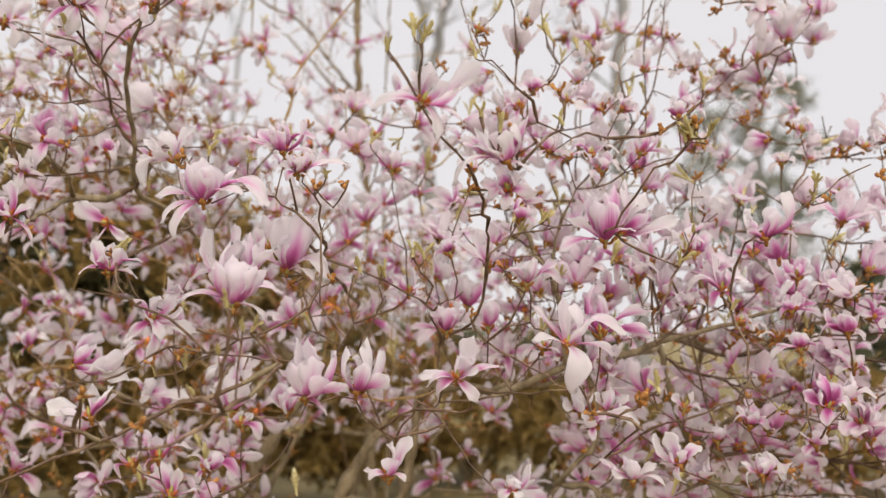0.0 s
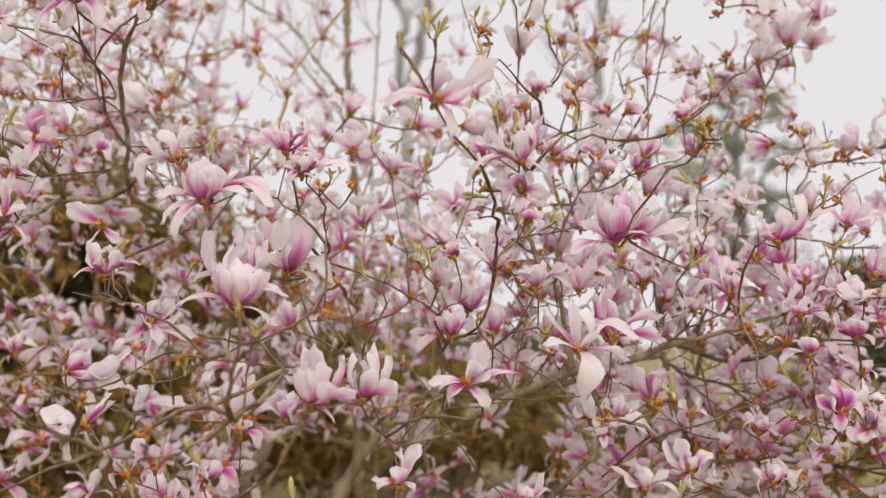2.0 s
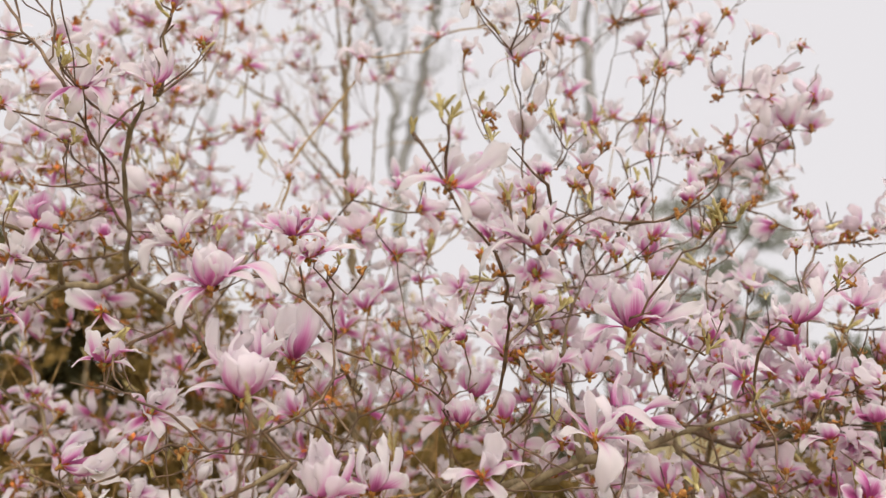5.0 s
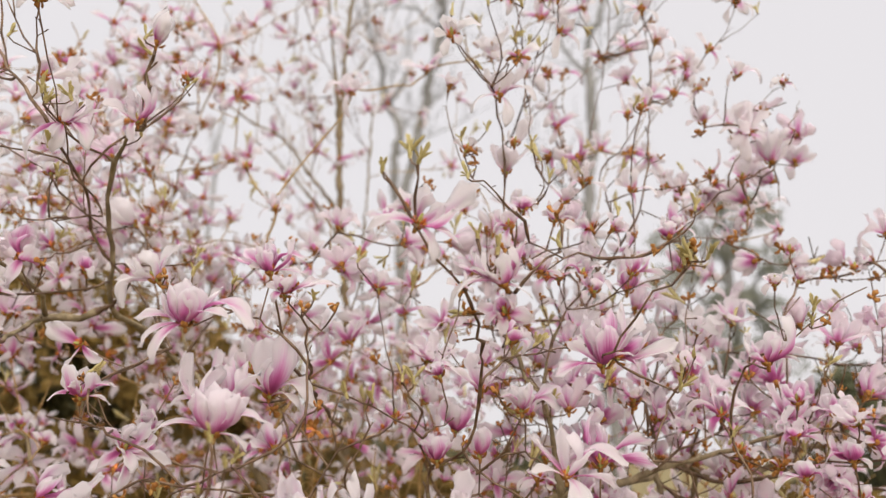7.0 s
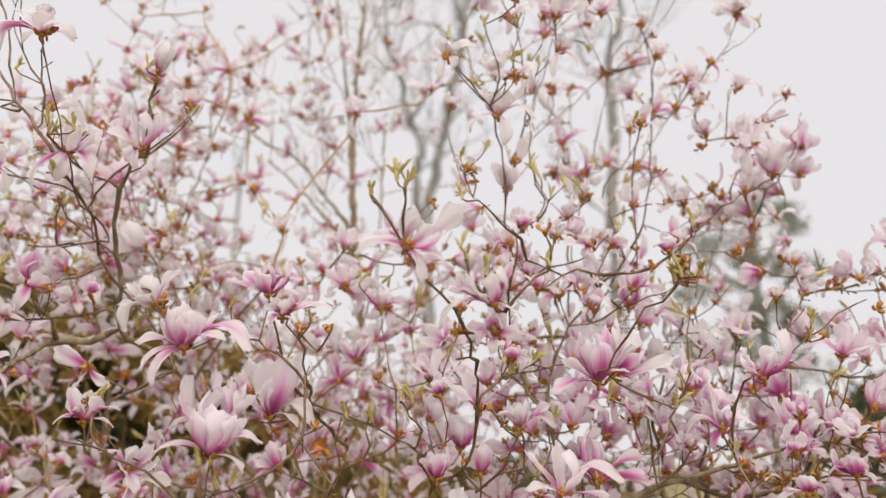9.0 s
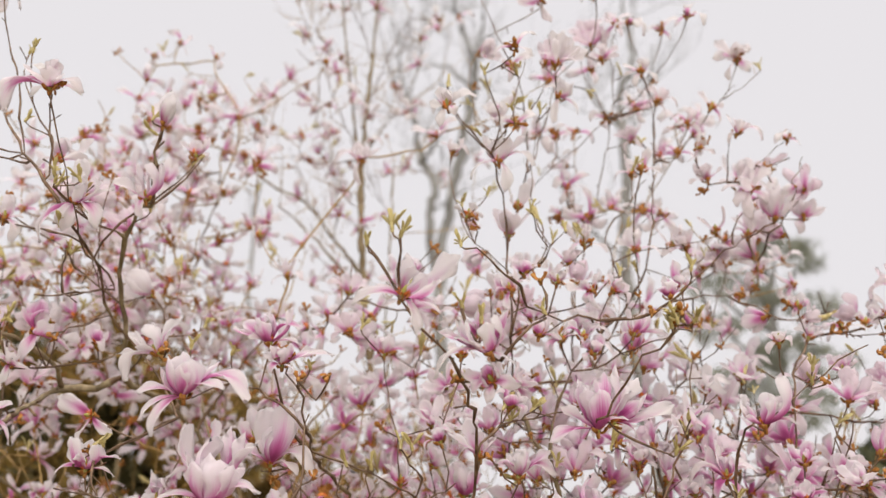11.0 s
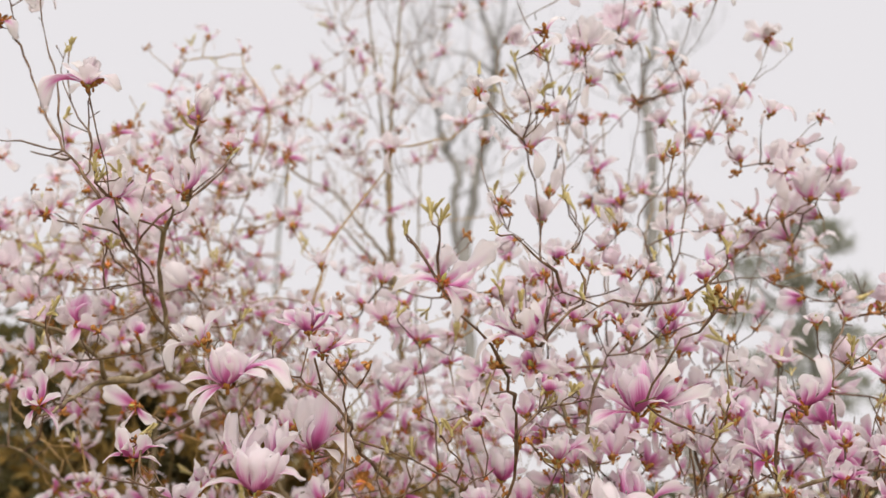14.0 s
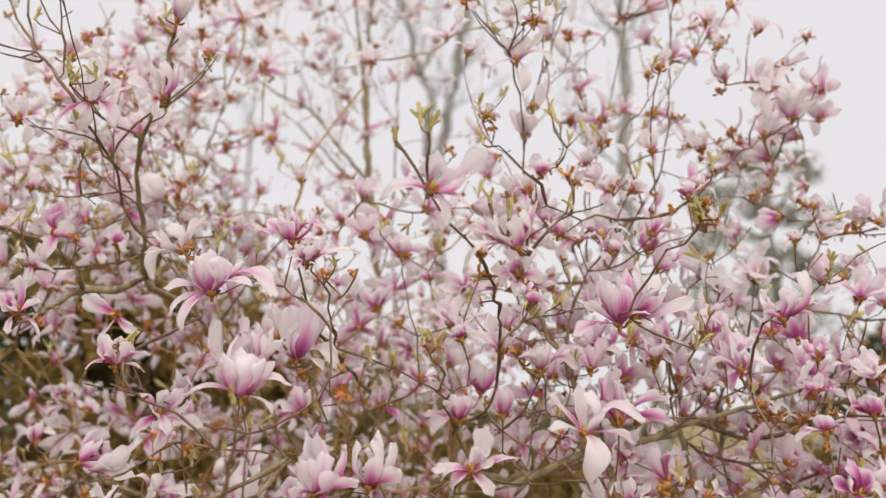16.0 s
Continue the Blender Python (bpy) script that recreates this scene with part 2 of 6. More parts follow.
def petal_shape(nu, nv, bow, cup, half, curl, seed, thick=0.010, twist=0.0):
    """One petal of unit length along y: narrow foot, broad blade with an uneven rim and a blunt or notched tip, two skins with the thickness between."""
    rng = np.random.default_rng(seed)
    u = np.linspace(-1, 1, nu)
    v = np.linspace(0, 1, nv) ** 0.9
    half *= 1.07
    wide = half * (0.16 * (1 - v) + 1.20 * v ** 0.75 * np.clip(1 - v ** 6.5, 0, 1) ** 0.52)
    wide[-1] = half * 0.42
    ph = rng.uniform(0, 6.28, 8)
    point, rough = rng.uniform(-0.02, 0.07), rng.uniform(0.05, 0.13)
    verts = []
    for layer in (0, 1):
        for j in range(nv):
            line = bow * math.sin(math.pi * v[j] ** 0.85) + curl * (v[j] ** 3 - v[j])
            for i in range(nu):
                side = ph[4] if u[i] < 0 else ph[5]
                rim = 1 + rough * abs(u[i]) * (math.sin(8 * v[j] + side) + 0.6 * math.sin(19 * v[j] + 2 * side))
                x = u[i] * wide[j] * rim + 0.05 * half * math.sin(4 * v[j] + ph[0]) * v[j]
                z = line + cup * wide[j] * u[i] ** 2 + 0.23 * half * math.sin(7.6 * v[j] + ph[1] + 2 * u[i]) * abs(u[i]) * v[j]
                z += 0.05 * half * math.cos(9 * u[i] + ph[2]) * v[j] + 0.06 * half * math.sin(9 * v[j] + ph[2]) * u[i] * v[j]
                z += 0.055 * half * math.sin(15 * v[j] + 5 * u[i] + ph[6]) * v[j] - 0.07 * half * math.exp(-(u[i] * 4) ** 2) * math.sin(math.pi * v[j])
                y = v[j] - (0.065 * u[i] ** 2 + point * abs(u[i])) * v[j] ** 7 + 0.014 * math.sin(7 * u[i] + ph[3]) * v[j] ** 9
                tw = twist * v[j] ** 1.5
                x, z = x * math.cos(tw) - (z - line) * math.sin(tw), line + x * math.sin(tw) + (z - line) * math.cos(tw)
                verts.append((x, y, z + (thick if layer else 0) * (1 - 0.75 * abs(u[i]))))
    uv = [((u[i] + 1) / 2, v[j]) for layer in (0, 1) for j in range(nv) for i in range(nu)]
    n = nu * nv
    faces, mats = [], []
    for j in range(nv - 1):
        for i in range(nu - 1):
            a, b, c, d = j * nu + i, j * nu + i + 1, (j + 1) * nu + i + 1, (j + 1) * nu + i
            faces += [(a, d, c, b), (a + n, b + n, c + n, d + n)]
            mats += [0, 1]
    rim = [j * nu for j in range(nv)] + [(nv - 1) * nu + i for i in range(1, nu)] + [j * nu + nu - 1 for j in range(nv - 2, -1, -1)]
    for a, b in zip(rim, rim[1:]):
        faces.append((a, a + n, b + n, b))
        mats.append(1)
    s = Shape()
    s.add(verts, faces, mats, uv)
    return s


# three habits of petal (cupped, straight, recurved), several cuts of each
CUPPED = [petal_shape(7, 11, -0.12 - 0.03 * (i % 3), 0.42, 0.20 + 0.011 * i, 0.06 * (i - 2), 10 + i, 0.007, 0.22 * (i - 3)) for i in range(7)]
STRAIGHT = [petal_shape(7, 11, -0.03 + 0.015 * i, 0.34, 0.175 + 0.012 * i, -0.12 + 0.06 * i, 20 + i, 0.007, 0.35 * (i - 3)) for i in range(7)]
RECURVED = [petal_shape(7, 11, 0.05 + 0.028 * i, 0.28, 0.165 + 0.012 * i, -0.08 - 0.05 * i, 30 + i, 0.007, 0.4 * (3 - i)) for i in range(7)]
FAR_CUPPED = [petal_shape(4, 6, -0.13, 0.42, 0.205, 0.1 * (i - 1), 40 + i, 0.012, 0.35 * (i - 1.5)) for i in range(4)]
FAR_OPEN = [petal_shape(4, 6, 0.02 + 0.035 * i, 0.28, 0.19, -0.08 - 0.07 * i, 50 + i, 0.012, 0.45 * (i - 2)) for i in range(5)]
PETAL_MESH = {id(s): s.mesh("petal", (PETAL_OUT, PETAL_IN)) for s in CUPPED + STRAIGHT + RECURVED}


def heart_shape(seed, spikes=22):
    """Heart of a flower, z up: green cone of pistils (slot 0) and a ring of stamens (slot 1)."""
    rng = np.random.default_rng(seed)
    core, ring = Shape(), Shape()
    tube(core, [(0, 0, -0.006), (0, 0, 0.0), (0, 0, 0.006), (0, 0, 0.013), (0, 0, 0.019)], [0.0035, 0.0050, 0.0046, 0.0034, 0.0016], 7, 0, rng)
    for k in range(spikes):
        a, e = rng.uniform(0, 6.283), rng.uniform(0.5, 1.25)
        d = np.array((math.cos(a) * math.cos(e), math.sin(a) * math.cos(e), math.sin(e)))
        o = np.array((math.cos(a), math.sin(a), 0)) * 0.0035 + np.array((0, 0, rng.uniform(-0.001, 0.004)))
        tube(ring, [o, o + d * 0.006, o + d * rng.uniform(0.010, 0.014)], [0.0009, 0.0012, 0.0006], 4)
    return core, ring


HEARTS = [heart_shape(60 + i) for i in range(3)]
HEART_MESH = [(a.mesh("flower", (PISTIL,)), b.mesh("stamen_ring", (STAMEN,))) for a, b in HEARTS]


def scale_shape(seed):
    """The split, furry bud scales that stay under a flower."""
    rng = np.random.default_rng(seed)
    s = Shape()
    for k in range(3):
        p = petal_shape(3, 5, -0.2, 0.7, 0.33, 0.1, seed * 7 + k, 0.05)
        a = k * 2.1 + rng.uniform(-0.4, 0.4)
        d = np.array((math.cos(a) * 0.8, math.sin(a) * 0.8, rng.uniform(0.25, 0.9)))
        s.add_shape(p, placed((0, 0, -0.006), frame_of(d, (0, 0, 1)), (0.020,) * 3))
    tube(s, [(0, 0, -0.016), (0, 0, -0.010), (0, 0, -0.004)], [0.0030, 0.0042, 0.0040], 6)
    s.m = [0] * len(s.m)
    return s


SCALES = [scale_shape(3 + i) for i in range(3)]
SCALE_MESH = [s.mesh("bud_scale", (RUSSET,)) for s in SCALES]


def sprout_shape(seed, leaves=3, size=0.038, low=False):
    """A pair or more of folded young leaves on a fat bud, z up."""
    rng = np.random.default_rng(seed)
    s = Shape()
    tube(s, [(0, 0, -0.004), (0, 0, 0.004), (0, 0, 0.010), (0, 0, 0.017)], [0.0022, 0.0034, 0.0030, 0.0008], 4 if low else 6)
    for k in range(leaves):
        p = petal_shape(3, 4 if low else 6, -0.05, 0.9, 0.115, -0.1, seed * 5 + k, 0.03)
        a = k * 2.3 + rng.uniform(-0.5, 0.5)
        t = rng.uniform(0.25, 0.75)
        s.add_shape(p, placed((0, 0, 0.004), frame_of((math.cos(a) * t, math.sin(a) * t, 1), (-math.cos(a), -math.sin(a), 0.3)), (size * rng.uniform(0.7, 1.3),) * 3))
    s.m = [0] * len(s.m)
    return s


def whole_flower(seed, habit, low):
    """A flower in one piece, z up, about 8 cm petals: slots 0 outside, 1 inside, 2 pistil, 3 stamens, 4 bud scales."""
    rng = np.random.default_rng(seed)
    s = Shape()
    n = {"open": int(rng.integers(6, 10)), "cup": int(rng.integers(6, 9)), "spent": 3, "bud": 6}[habit]
    for k in range(n):
        a = k * 2.4 + rng.uniform(-0.25, 0.25)
        spread = {"open": rng.uniform(25, 125), "cup": rng.uniform(10, 55) + 55 * (k > 3), "spent": rng.uniform(80, 140), "bud": rng.uniform(3, 9)}[habit]
        el = radians(90 - spread)
        d = np.array((math.cos(a) * math.cos(el), math.sin(a) * math.cos(el), math.sin(el)))
        inward = np.array((-math.cos(a), -math.sin(a), 0.0)) * math.sin(el) + np.array((0, 0, math.cos(el)))
        if spread < 42:
            pool = FAR_CUPPED if low else CUPPED
        else:
            pool = FAR_OPEN if low else (STRAIGHT if spread < 65 else RECURVED)
        L = rng.uniform(0.058, 0.102)
        W = L * rng.uniform(0.8, 1.1)
        ax = frame_of(d, inward + rng.normal(0, 0.45, 3))
        s.add_shape(pool[int(rng.integers(len(pool)))], placed(np.array((math.cos(a), math.sin(a), 0)) * 0.003, ax, (W, L, L)))
    core, ring = HEARTS[seed % 3]
    if habit != "bud":
        if not low:
            s.add(np.concatenate(core.v), core.f, 2)
            s.add(np.concatenate(ring.v), ring.f, 3)
        else:
            tube(s, [(0, 0, -0.004), (0, 0, 0.006), (0, 0, 0.018)], [0.004, 0.009, 0.004], 5, 3)
    sc = SCALES[seed % 3]
    s.add(np.concatenate(sc.v) * 1.1, sc.f, 4)
    if habit == "spent":
        # withered petals curled up into a shaggy brown head
        for k in range(11):
            d = rng.normal(0, 1, 3) + np.array((0, 0, 0.7))
            d /= np.linalg.norm(d)
            p = (FAR_OPEN if k % 2 else FAR_CUPPED)[k % 4]
            size = rng.uniform(0.020, 0.038)
            s.add_shape(p, placed(d * 0.004, frame_of(d, rng.normal(0, 1, 3)), (size, size, size)))
            n_f = len(p.f)
            s.m[-n_f:] = [4] * n_f
    return s


FLOWER_MATS = (PETAL_OUT, PETAL_IN, PISTIL, STAMEN, RUSSET)
FAR_WHOLE = [whole_flower(200 + i, h, True) for i, h in enumerate(("open", "open", "cup", "open", "cup", "spent", "open", "cup", "open", "open", "cup", "open", "spent"))]
SPENT_MESH = [whole_flower(300 + i, "spent", False).mesh("spent_flower", FLOWER_MATS) for i in range(3)]
BUD_MESH = whole_flower(320, "bud", False).mesh("flower_bud", FLOWER_MATS)
FAR_SPROUTS = [sprout_shape(80 + i, 3, 0.042, True) for i in range(3)]
LEAF_MESH = [petal_shape(5, 7, -0.04, 0.8, 0.125, -0.08, 90 + i, 0.02) for i in range(2)]
for s in LEAF_MESH:
    s.m = [0] * len(s.m)
LEAF_MESH = [s.mesh("leaf", (LEAF,)) for s in LEAF_MESH]
BUD_TIP = Shape()
tube(BUD_TIP, [(0, 0, -0.006), (0, 0, 0.0), (0, 0, 0.006), (0, 0, 0.012)], [0.0024, 0.0038, 0.0034, 0.0012], 6)
BUD_TIP = BUD_TIP.mesh("leaf_sprout", (LEAF,))


def axes_up(direction, rng):
    """Axes with z along direction and a random turn about it."""
    z = np.asarray(direction, float) / np.linalg.norm(direction)
    x = np.cross(z, rng.normal(0, 1, 3))
    x /= np.linalg.norm(x)
    return x, np.cross(z, x), z


# ---------------------------------------------------------------- ground and distance


def ground_sheet():
    s = Shape()
    xs = np.concatenate((-np.geomspace(2500, 3, 26), np.linspace(-2.5, 2.5, 11), np.geomspace(3, 2500, 26)))
    verts = [(x, y, 0.05 * noise.noise((x * 0.35, y * 0.35, 0)) if math.hypot(x, y) < 60 else 0.0) for y in xs for x in xs]
    k = len(xs)
    s.add(verts, [(j * k + i, j * k + i + 1, (j + 1) * k + i + 1, (j + 1) * k + i) for j in range(k - 1) for i in range(k - 1)])
    return tagged(new("ground", s.mesh("ground", (LAWN,))), "rough spring lawn with dry straw-coloured patches under the trees", "ground", kind="structure")


ground_sheet()


def part(name, me, parent, label=""):
    ob = new(name, me)
    ob.parent = parent
    return tagged(ob, label)


def side_branches(shape, p0, d0, length, r, depth, rng, mat=0):
    """Recursive bare twigs."""
    steps = 5
    pts, d = [np.array(p0)], np.array(d0) / np.linalg.norm(d0)
    for i in range(steps):
        d = d + rng.normal(0, 0.13, 3) + np.array((0, 0, 0.06))
        d /= np.linalg.norm(d)
        pts.append(pts[-1] + d * length / steps)
    radii = np.linspace(r, r * 0.35, steps + 1)
    tube(shape, pts, radii, 6 if r > 0.04 else 4, mat)
    if depth:
        for k in range(5 if depth > 1 else 4):
            i = int(rng.integers(1, steps + 1))
            out = rng.normal(0, 1, 3)
            out[2] = abs(out[2]) * 0.6 + 0.2
            side_branches(shape, pts[i], d * 0.8 + out / np.linalg.norm(out) * 0.9, length * rng.uniform(0.45, 0.75), max(radii[i] * 0.55, min(0.008, r * 0.6)), depth - 1, rng, mat)


def bare_tree(limbs, seed, label, twig_len=2.2):
    """A leafless tree: limbs are lists of (x, y, z, radius), the first of them the trunk from the ground."""
    rng = np.random.default_rng(seed)
    x, y = limbs[0][0][:2]
    tree = tagged(new("bare_tree"), label, "tree", "bare trees behind the magnolia")
    tree.location = (x, y, 0)
    twigs = Shape()
    for k, limb in enumerate(limbs):
        limb = np.array(limb, float)
        t = np.linspace(0, len(limb) - 1, 6 * (len(limb) - 1) + 1)
        pts = np.stack([np.interp(t, range(len(limb)), limb[:, i]) for i in range(4)], 1)
        pts[1:-1, :3] += rng.normal(0, 0.03, (len(pts) - 2, 3)) + np.array([noise.noise_vector(Vector(q * 0.9)) for q in pts[1:-1, :3]]) * 0.16
        s = Shape()
        tube(s, pts[:, :3] - (x, y, 0), pts[:, 3] * 0.72, 9, 0, rng)
        part("trunk" if k == 0 else "limb", s.mesh("limb", (HAZED_BARK,)), tree)
        for i in range(len(pts)):
            if pts[i, 2] > 6.9 and rng.random() < 0.17:
                out = rng.normal(0, 1, 3)
                out[2] = abs(out[2]) * 0.7 + 0.3
                side_branches(twigs, pts[i, :3] - (x, y, 0), out, twig_len * rng.uniform(0.5, 1.2), max(pts[i, 3] * 0.22, 0.012), 2, rng)
    tagged(part("fine_twig", twigs.mesh("fine_twig", (HAZED_BARK,)), tree), kind="stuff")
    return tree


bare_tree([[(-0.1, 18.2, -0.1, 0.24), (-0.3, 18.1, 3.5, 0.20), (-0.36, 18, 6.2, 0.17)],
           [(-0.36, 18, 6.1, 0.14), (-0.48, 18, 7.9, 0.125), (-0.46, 18, 8.8, 0.12), (-0.64, 18, 9.32, 0.11), (-0.85, 18, 9.84, 0.085), (-0.98, 18, 10.5, 0.065), (-1.24, 18, 11.2, 0.05), (-1.28, 18, 12.1, 0.035), (-1.4, 18.2, 13.6, 0.02)],
           [(-0.62, 18, 9.28, 0.07), (-0.40, 17.9, 9.6, 0.06), (-0.20, 17.9, 10.15, 0.05), (-0.13, 17.9, 10.8, 0.035), (-0.3, 17.8, 11.6, 0.02)],
           [(-0.36, 18, 6.1, 0.15), (-0.14, 18, 7.9, 0.145), (-0.04, 18, 8.8, 0.145), (0.15, 18, 9.54, 0.14), (0.34, 18, 10.4, 0.13), (0.50, 18, 11.26, 0.12), (0.47, 18, 12.04, 0.10), (0.28, 18, 12.6, 0.065), (0.12, 18, 13.4, 0.045), (0.0, 18, 15, 0.02)],
           [(0.48, 18, 11.97, 0.075), (0.72, 18, 12.57, 0.06), (0.85, 18, 13.4, 0.05), (1.0, 18, 15, 0.02)],
           [(0.46, 18, 11.1, 0.06), (0.07, 17.9, 11.35, 0.05), (-0.39, 17.9, 11.6, 0.035), (-0.79, 17.8, 11.5, 0.02)]],
          5, "bare grey deciduous tree forking into two limbs above the lawn")
bare_tree([[(4.3, 18, -0.1, 0.25), (3.9, 18, 4.0, 0.20), (3.78, 18, 6.46, 0.175), (3.80, 18, 7.4, 0.17), (3.85, 18, 8.4, 0.165), (3.89, 18, 9.65, 0.15), (3.97, 18, 10.8, 0.10), (4.16, 18, 12.0, 0.07), (4.17, 18, 12.9, 0.05), (4.22, 18, 14.5, 0.025)],
           [(3.92, 18, 9.79, 0.075), (3.55, 17.9, 10.44, 0.06), (3.26, 17.8, 10.82, 0.045), (3.19, 17.8, 11.6, 0.025)],
           [(3.9, 18, 9.93, 0.06), (4.41, 18, 10.62, 0.045), (4.66, 18.1, 11.2, 0.035), (4.8, 18.1, 12.2, 0.02)]],
          6, "bare grey deciduous tree with one tall trunk on the lawn")
bare_tree([[(-4.6, 19, -0.1, 0.10), (-4.7, 19, 6.0, 0.07), (-4.65, 19, 9.0, 0.045), (-4.6, 19, 12.0, 0.02)]], 8, "slender bare tree behind the magnolia", 0.7)


def tufts(count, rng, centre, radii, size, needles, width, thin):
    """Leaf or needle slivers in clumps all through an uneven ellipsoid."""
    s = Shape()
    verts, faces = [], []
    for _ in range(count):
        d = rng.normal(0, 1, 3)
        d /= np.linalg.norm(d)
        rr = rng.uniform(0.45, 1.0) ** 0.6
        lump = 0.80 + 0.45 * noise.noise(Vector(d * 2.1 + centre))
        o = np.asarray(centre) + d * np.asarray(radii) * rr * lump
        if noise.noise(Vector(o * thin)) < -0.12:
            continue
        for _ in range(needles):
            e = rng.normal(0, 1, 3) + d * 0.8
            e /= np.linalg.norm(e)
            w = np.cross(e, rng.normal(0, 1, 3))
            w *= width / np.linalg.norm(w)
            L = size * rng.uniform(0.6, 1.3)
            k = len(verts)
            verts += [o, o + e * L * 0.5 + w, o + e * L, o + e * L * 0.5 - w]
            faces.append((k, k + 1, k + 2, k + 3))
    s.add(verts, faces)
    return s


def pine(base, pads, seed):
    rng = np.random.default_rng(seed)
    tree = tagged(new("pine_tree"), "grey-green pine, haze paled into its colour, with flat spreading crown on a tall trunk", "tree")
    tree.location = base
    top = max(p[0][2] for p in pads)
    s = Shape()
    mid = np.mean([p[0][:2] for p in pads], axis=0)
    zs = np.linspace(-0.1, top, 12)
    tube(s, [(mid[0] * (z / top) ** 2 * 0.9, mid[1] * (z / top) ** 2 * 0.9, z) for z in zs], np.linspace(0.17, 0.04, 12), 9, 0, rng)
    part("trunk", s.mesh("trunk", (HAZED_BARK,)), tree)
    for c, r in pads:
        s = Shape()
        z0 = max(c[2] - 1.0, 1.0)
        o = np.array((mid[0] * (z0 / top) ** 2 * 0.9, mid[1] * (z0 / top) ** 2 * 0.9, z0))
        tube(s, [o, o * 0.5 + np.array(c) * 0.5 + (0, 0, -0.15), c], [0.09, 0.06, 0.02], 6, 0, rng)
        part("limb", s.mesh("limb", (HAZED_BARK,)), tree)
        part("crown", tufts(int(260 * r[0] * r[1] / 0.6), rng, c, r, 0.20, 7, 0.010, 1.6).mesh("crown", (HAZED_NEEDLES,), False), tree)
    return tree


pine((7.55, 19.8, 0), [((0.07, -0.19, 7.50), (1.02, 0.92, 0.27)),
                     ((-0.72, -0.19, 7.05), (0.75, 0.67, 0.33)),
                     ((0.59, -0.19, 7.14), (0.61, 0.55, 0.27)),
                     ((-1.51, -0.19, 6.53), (0.68, 0.61, 0.35)),
                     ((-0.31, -0.19, 6.35), (0.75, 0.67, 0.30)),
                     ((0.79, -0.19, 6.05), (0.82, 0.74, 0.38)),
                     ((-1.32, -0.19, 5.59), (0.95, 0.86, 0.38)),
                     ((-0.01, -0.19, 5.03), (1.02, 0.92, 0.41)),
                     ((0.88, -0.19, 4.75), (0.82, 0.74, 0.41)),
                     ((-1.13, -0.19, 4.30), (1.23, 1.10, 0.48)),
                     ((0.27, -0.19, 3.76), (1.30, 1.17, 0.52))], 3)


def shrub(base, radii, seed, mat, label, count=900, size=0.07, needles=6, width=0.018):
    rng = np.random.default_rng(seed)
    ob = tagged(new("evergreen_shrub"), label, "shrub", "shrubs at the far side of the lawn")
    ob.location = base
    s = Shape()
    for k in range(5):
        a = k * 1.3
        tip = np.array((math.cos(a) * radii[0] * 0.5, math.sin(a) * radii[1] * 0.5, radii[2] * 1.3))
        tube(s, [(0, 0, -0.05), tip * 0.4 + (0, 0, 0.1), tip], [0.04, 0.03, 0.012], 6, 0, rng)
    part("stem", s.mesh("stem", (BARK,)), ob)
    part("crown", tufts(count, rng, (0, 0, radii[2]), radii, size, needles, width, 2.0).mesh("crown", (mat,), False), ob)
    return ob


BROWNISH = rough_material("winter_shrub", (0.105, 0.067, 0.018), (0.215, 0.14, 0.038), (0.36, 0.235, 0.075), 6, bump_d=0.004, through_light=0.4)
shrub((-3.3, 6.8, 0), (1.35, 1.0, 1.80), 11, EVERGREEN, "dark glossy evergreen shrub beside the magnolia", 4200, 0.10, 6, 0.024)
shrub((-5.4, 7.6, 0), (1.6, 1.2, 2.05), 12, EVERGREEN, "dark glossy evergreen shrub beside the magnolia", 3600, 0.11, 6, 0.026)
for i, (x, y, r, h) in enumerate(((-1.9, 7.6, 1.1, 1.52), (-2.9, 9.2, 1.3, 1.70), (-2.5, 6.4, 0.95, 1.78), (-0.9, 8.2, 1.1, 1.14), (0.3, 9.6, 1.3, 0.78), (2.0, 9.4, 1.4, 0.60), (4.2, 9.0, 1.3, 0.68), (6.2, 8.6, 1.2, 0.75))):
    shrub((x, y, 0), (r, 1.0, h), 40 + i, BROWNISH, "low brownish winter shrub behind the magnolia", 2600, 0.11, 6, 0.022)
for i, (x, y, r, h) in enumerate(((-16, 30, 5, 2.4), (-8, 32, 5, 1.5), (-1, 33, 4, 1.2), (4, 32, 4, 1.1), (16, 30, 5, 2.2), (23, 30, 6, 3.0), (12.5, 24, 2.5, 2.2), (-23, 28, 5, 3.0))):
    shrub((x, y, 0), (r, 2.0, h), 20 + i, FAR_GREEN, "dull green hedge shrub far across the lawn", 1500, 0.32, 4, 0.09)

# ---------------------------------------------------------------- the magnolia
ROOT = np.array((-0.45, 2.75, 0.0))
BOUGHS, FLOWERS, SPENT, BUDS, LEAVES, HUSKS = [], [], [], [], [], []


def bough(thick, *points):
    BOUGHS.append((np.array(points), thick))


def open_flower(x, y, z, *petals):
    FLOWERS.append((np.array((x, y, z)), petals, 0.0))


def deep_flower(x, y, z, *petals):
    FLOWERS.append((np.array((x, y, z)), petals, 0.35))


def spent_flower(x, y, z):
    SPENT.append(np.array((x, y, z)))


def closed_bud(x, y, z, tip):
    BUDS.append((np.array((x, y, z)), tip))


def bud_husk(x, y, z):
    HUSKS.append(np.array((x, y, z)))


def leaf_sprout(x, y, z, *leaves):
    LEAVES.append((np.array((x, y, z)), leaves))


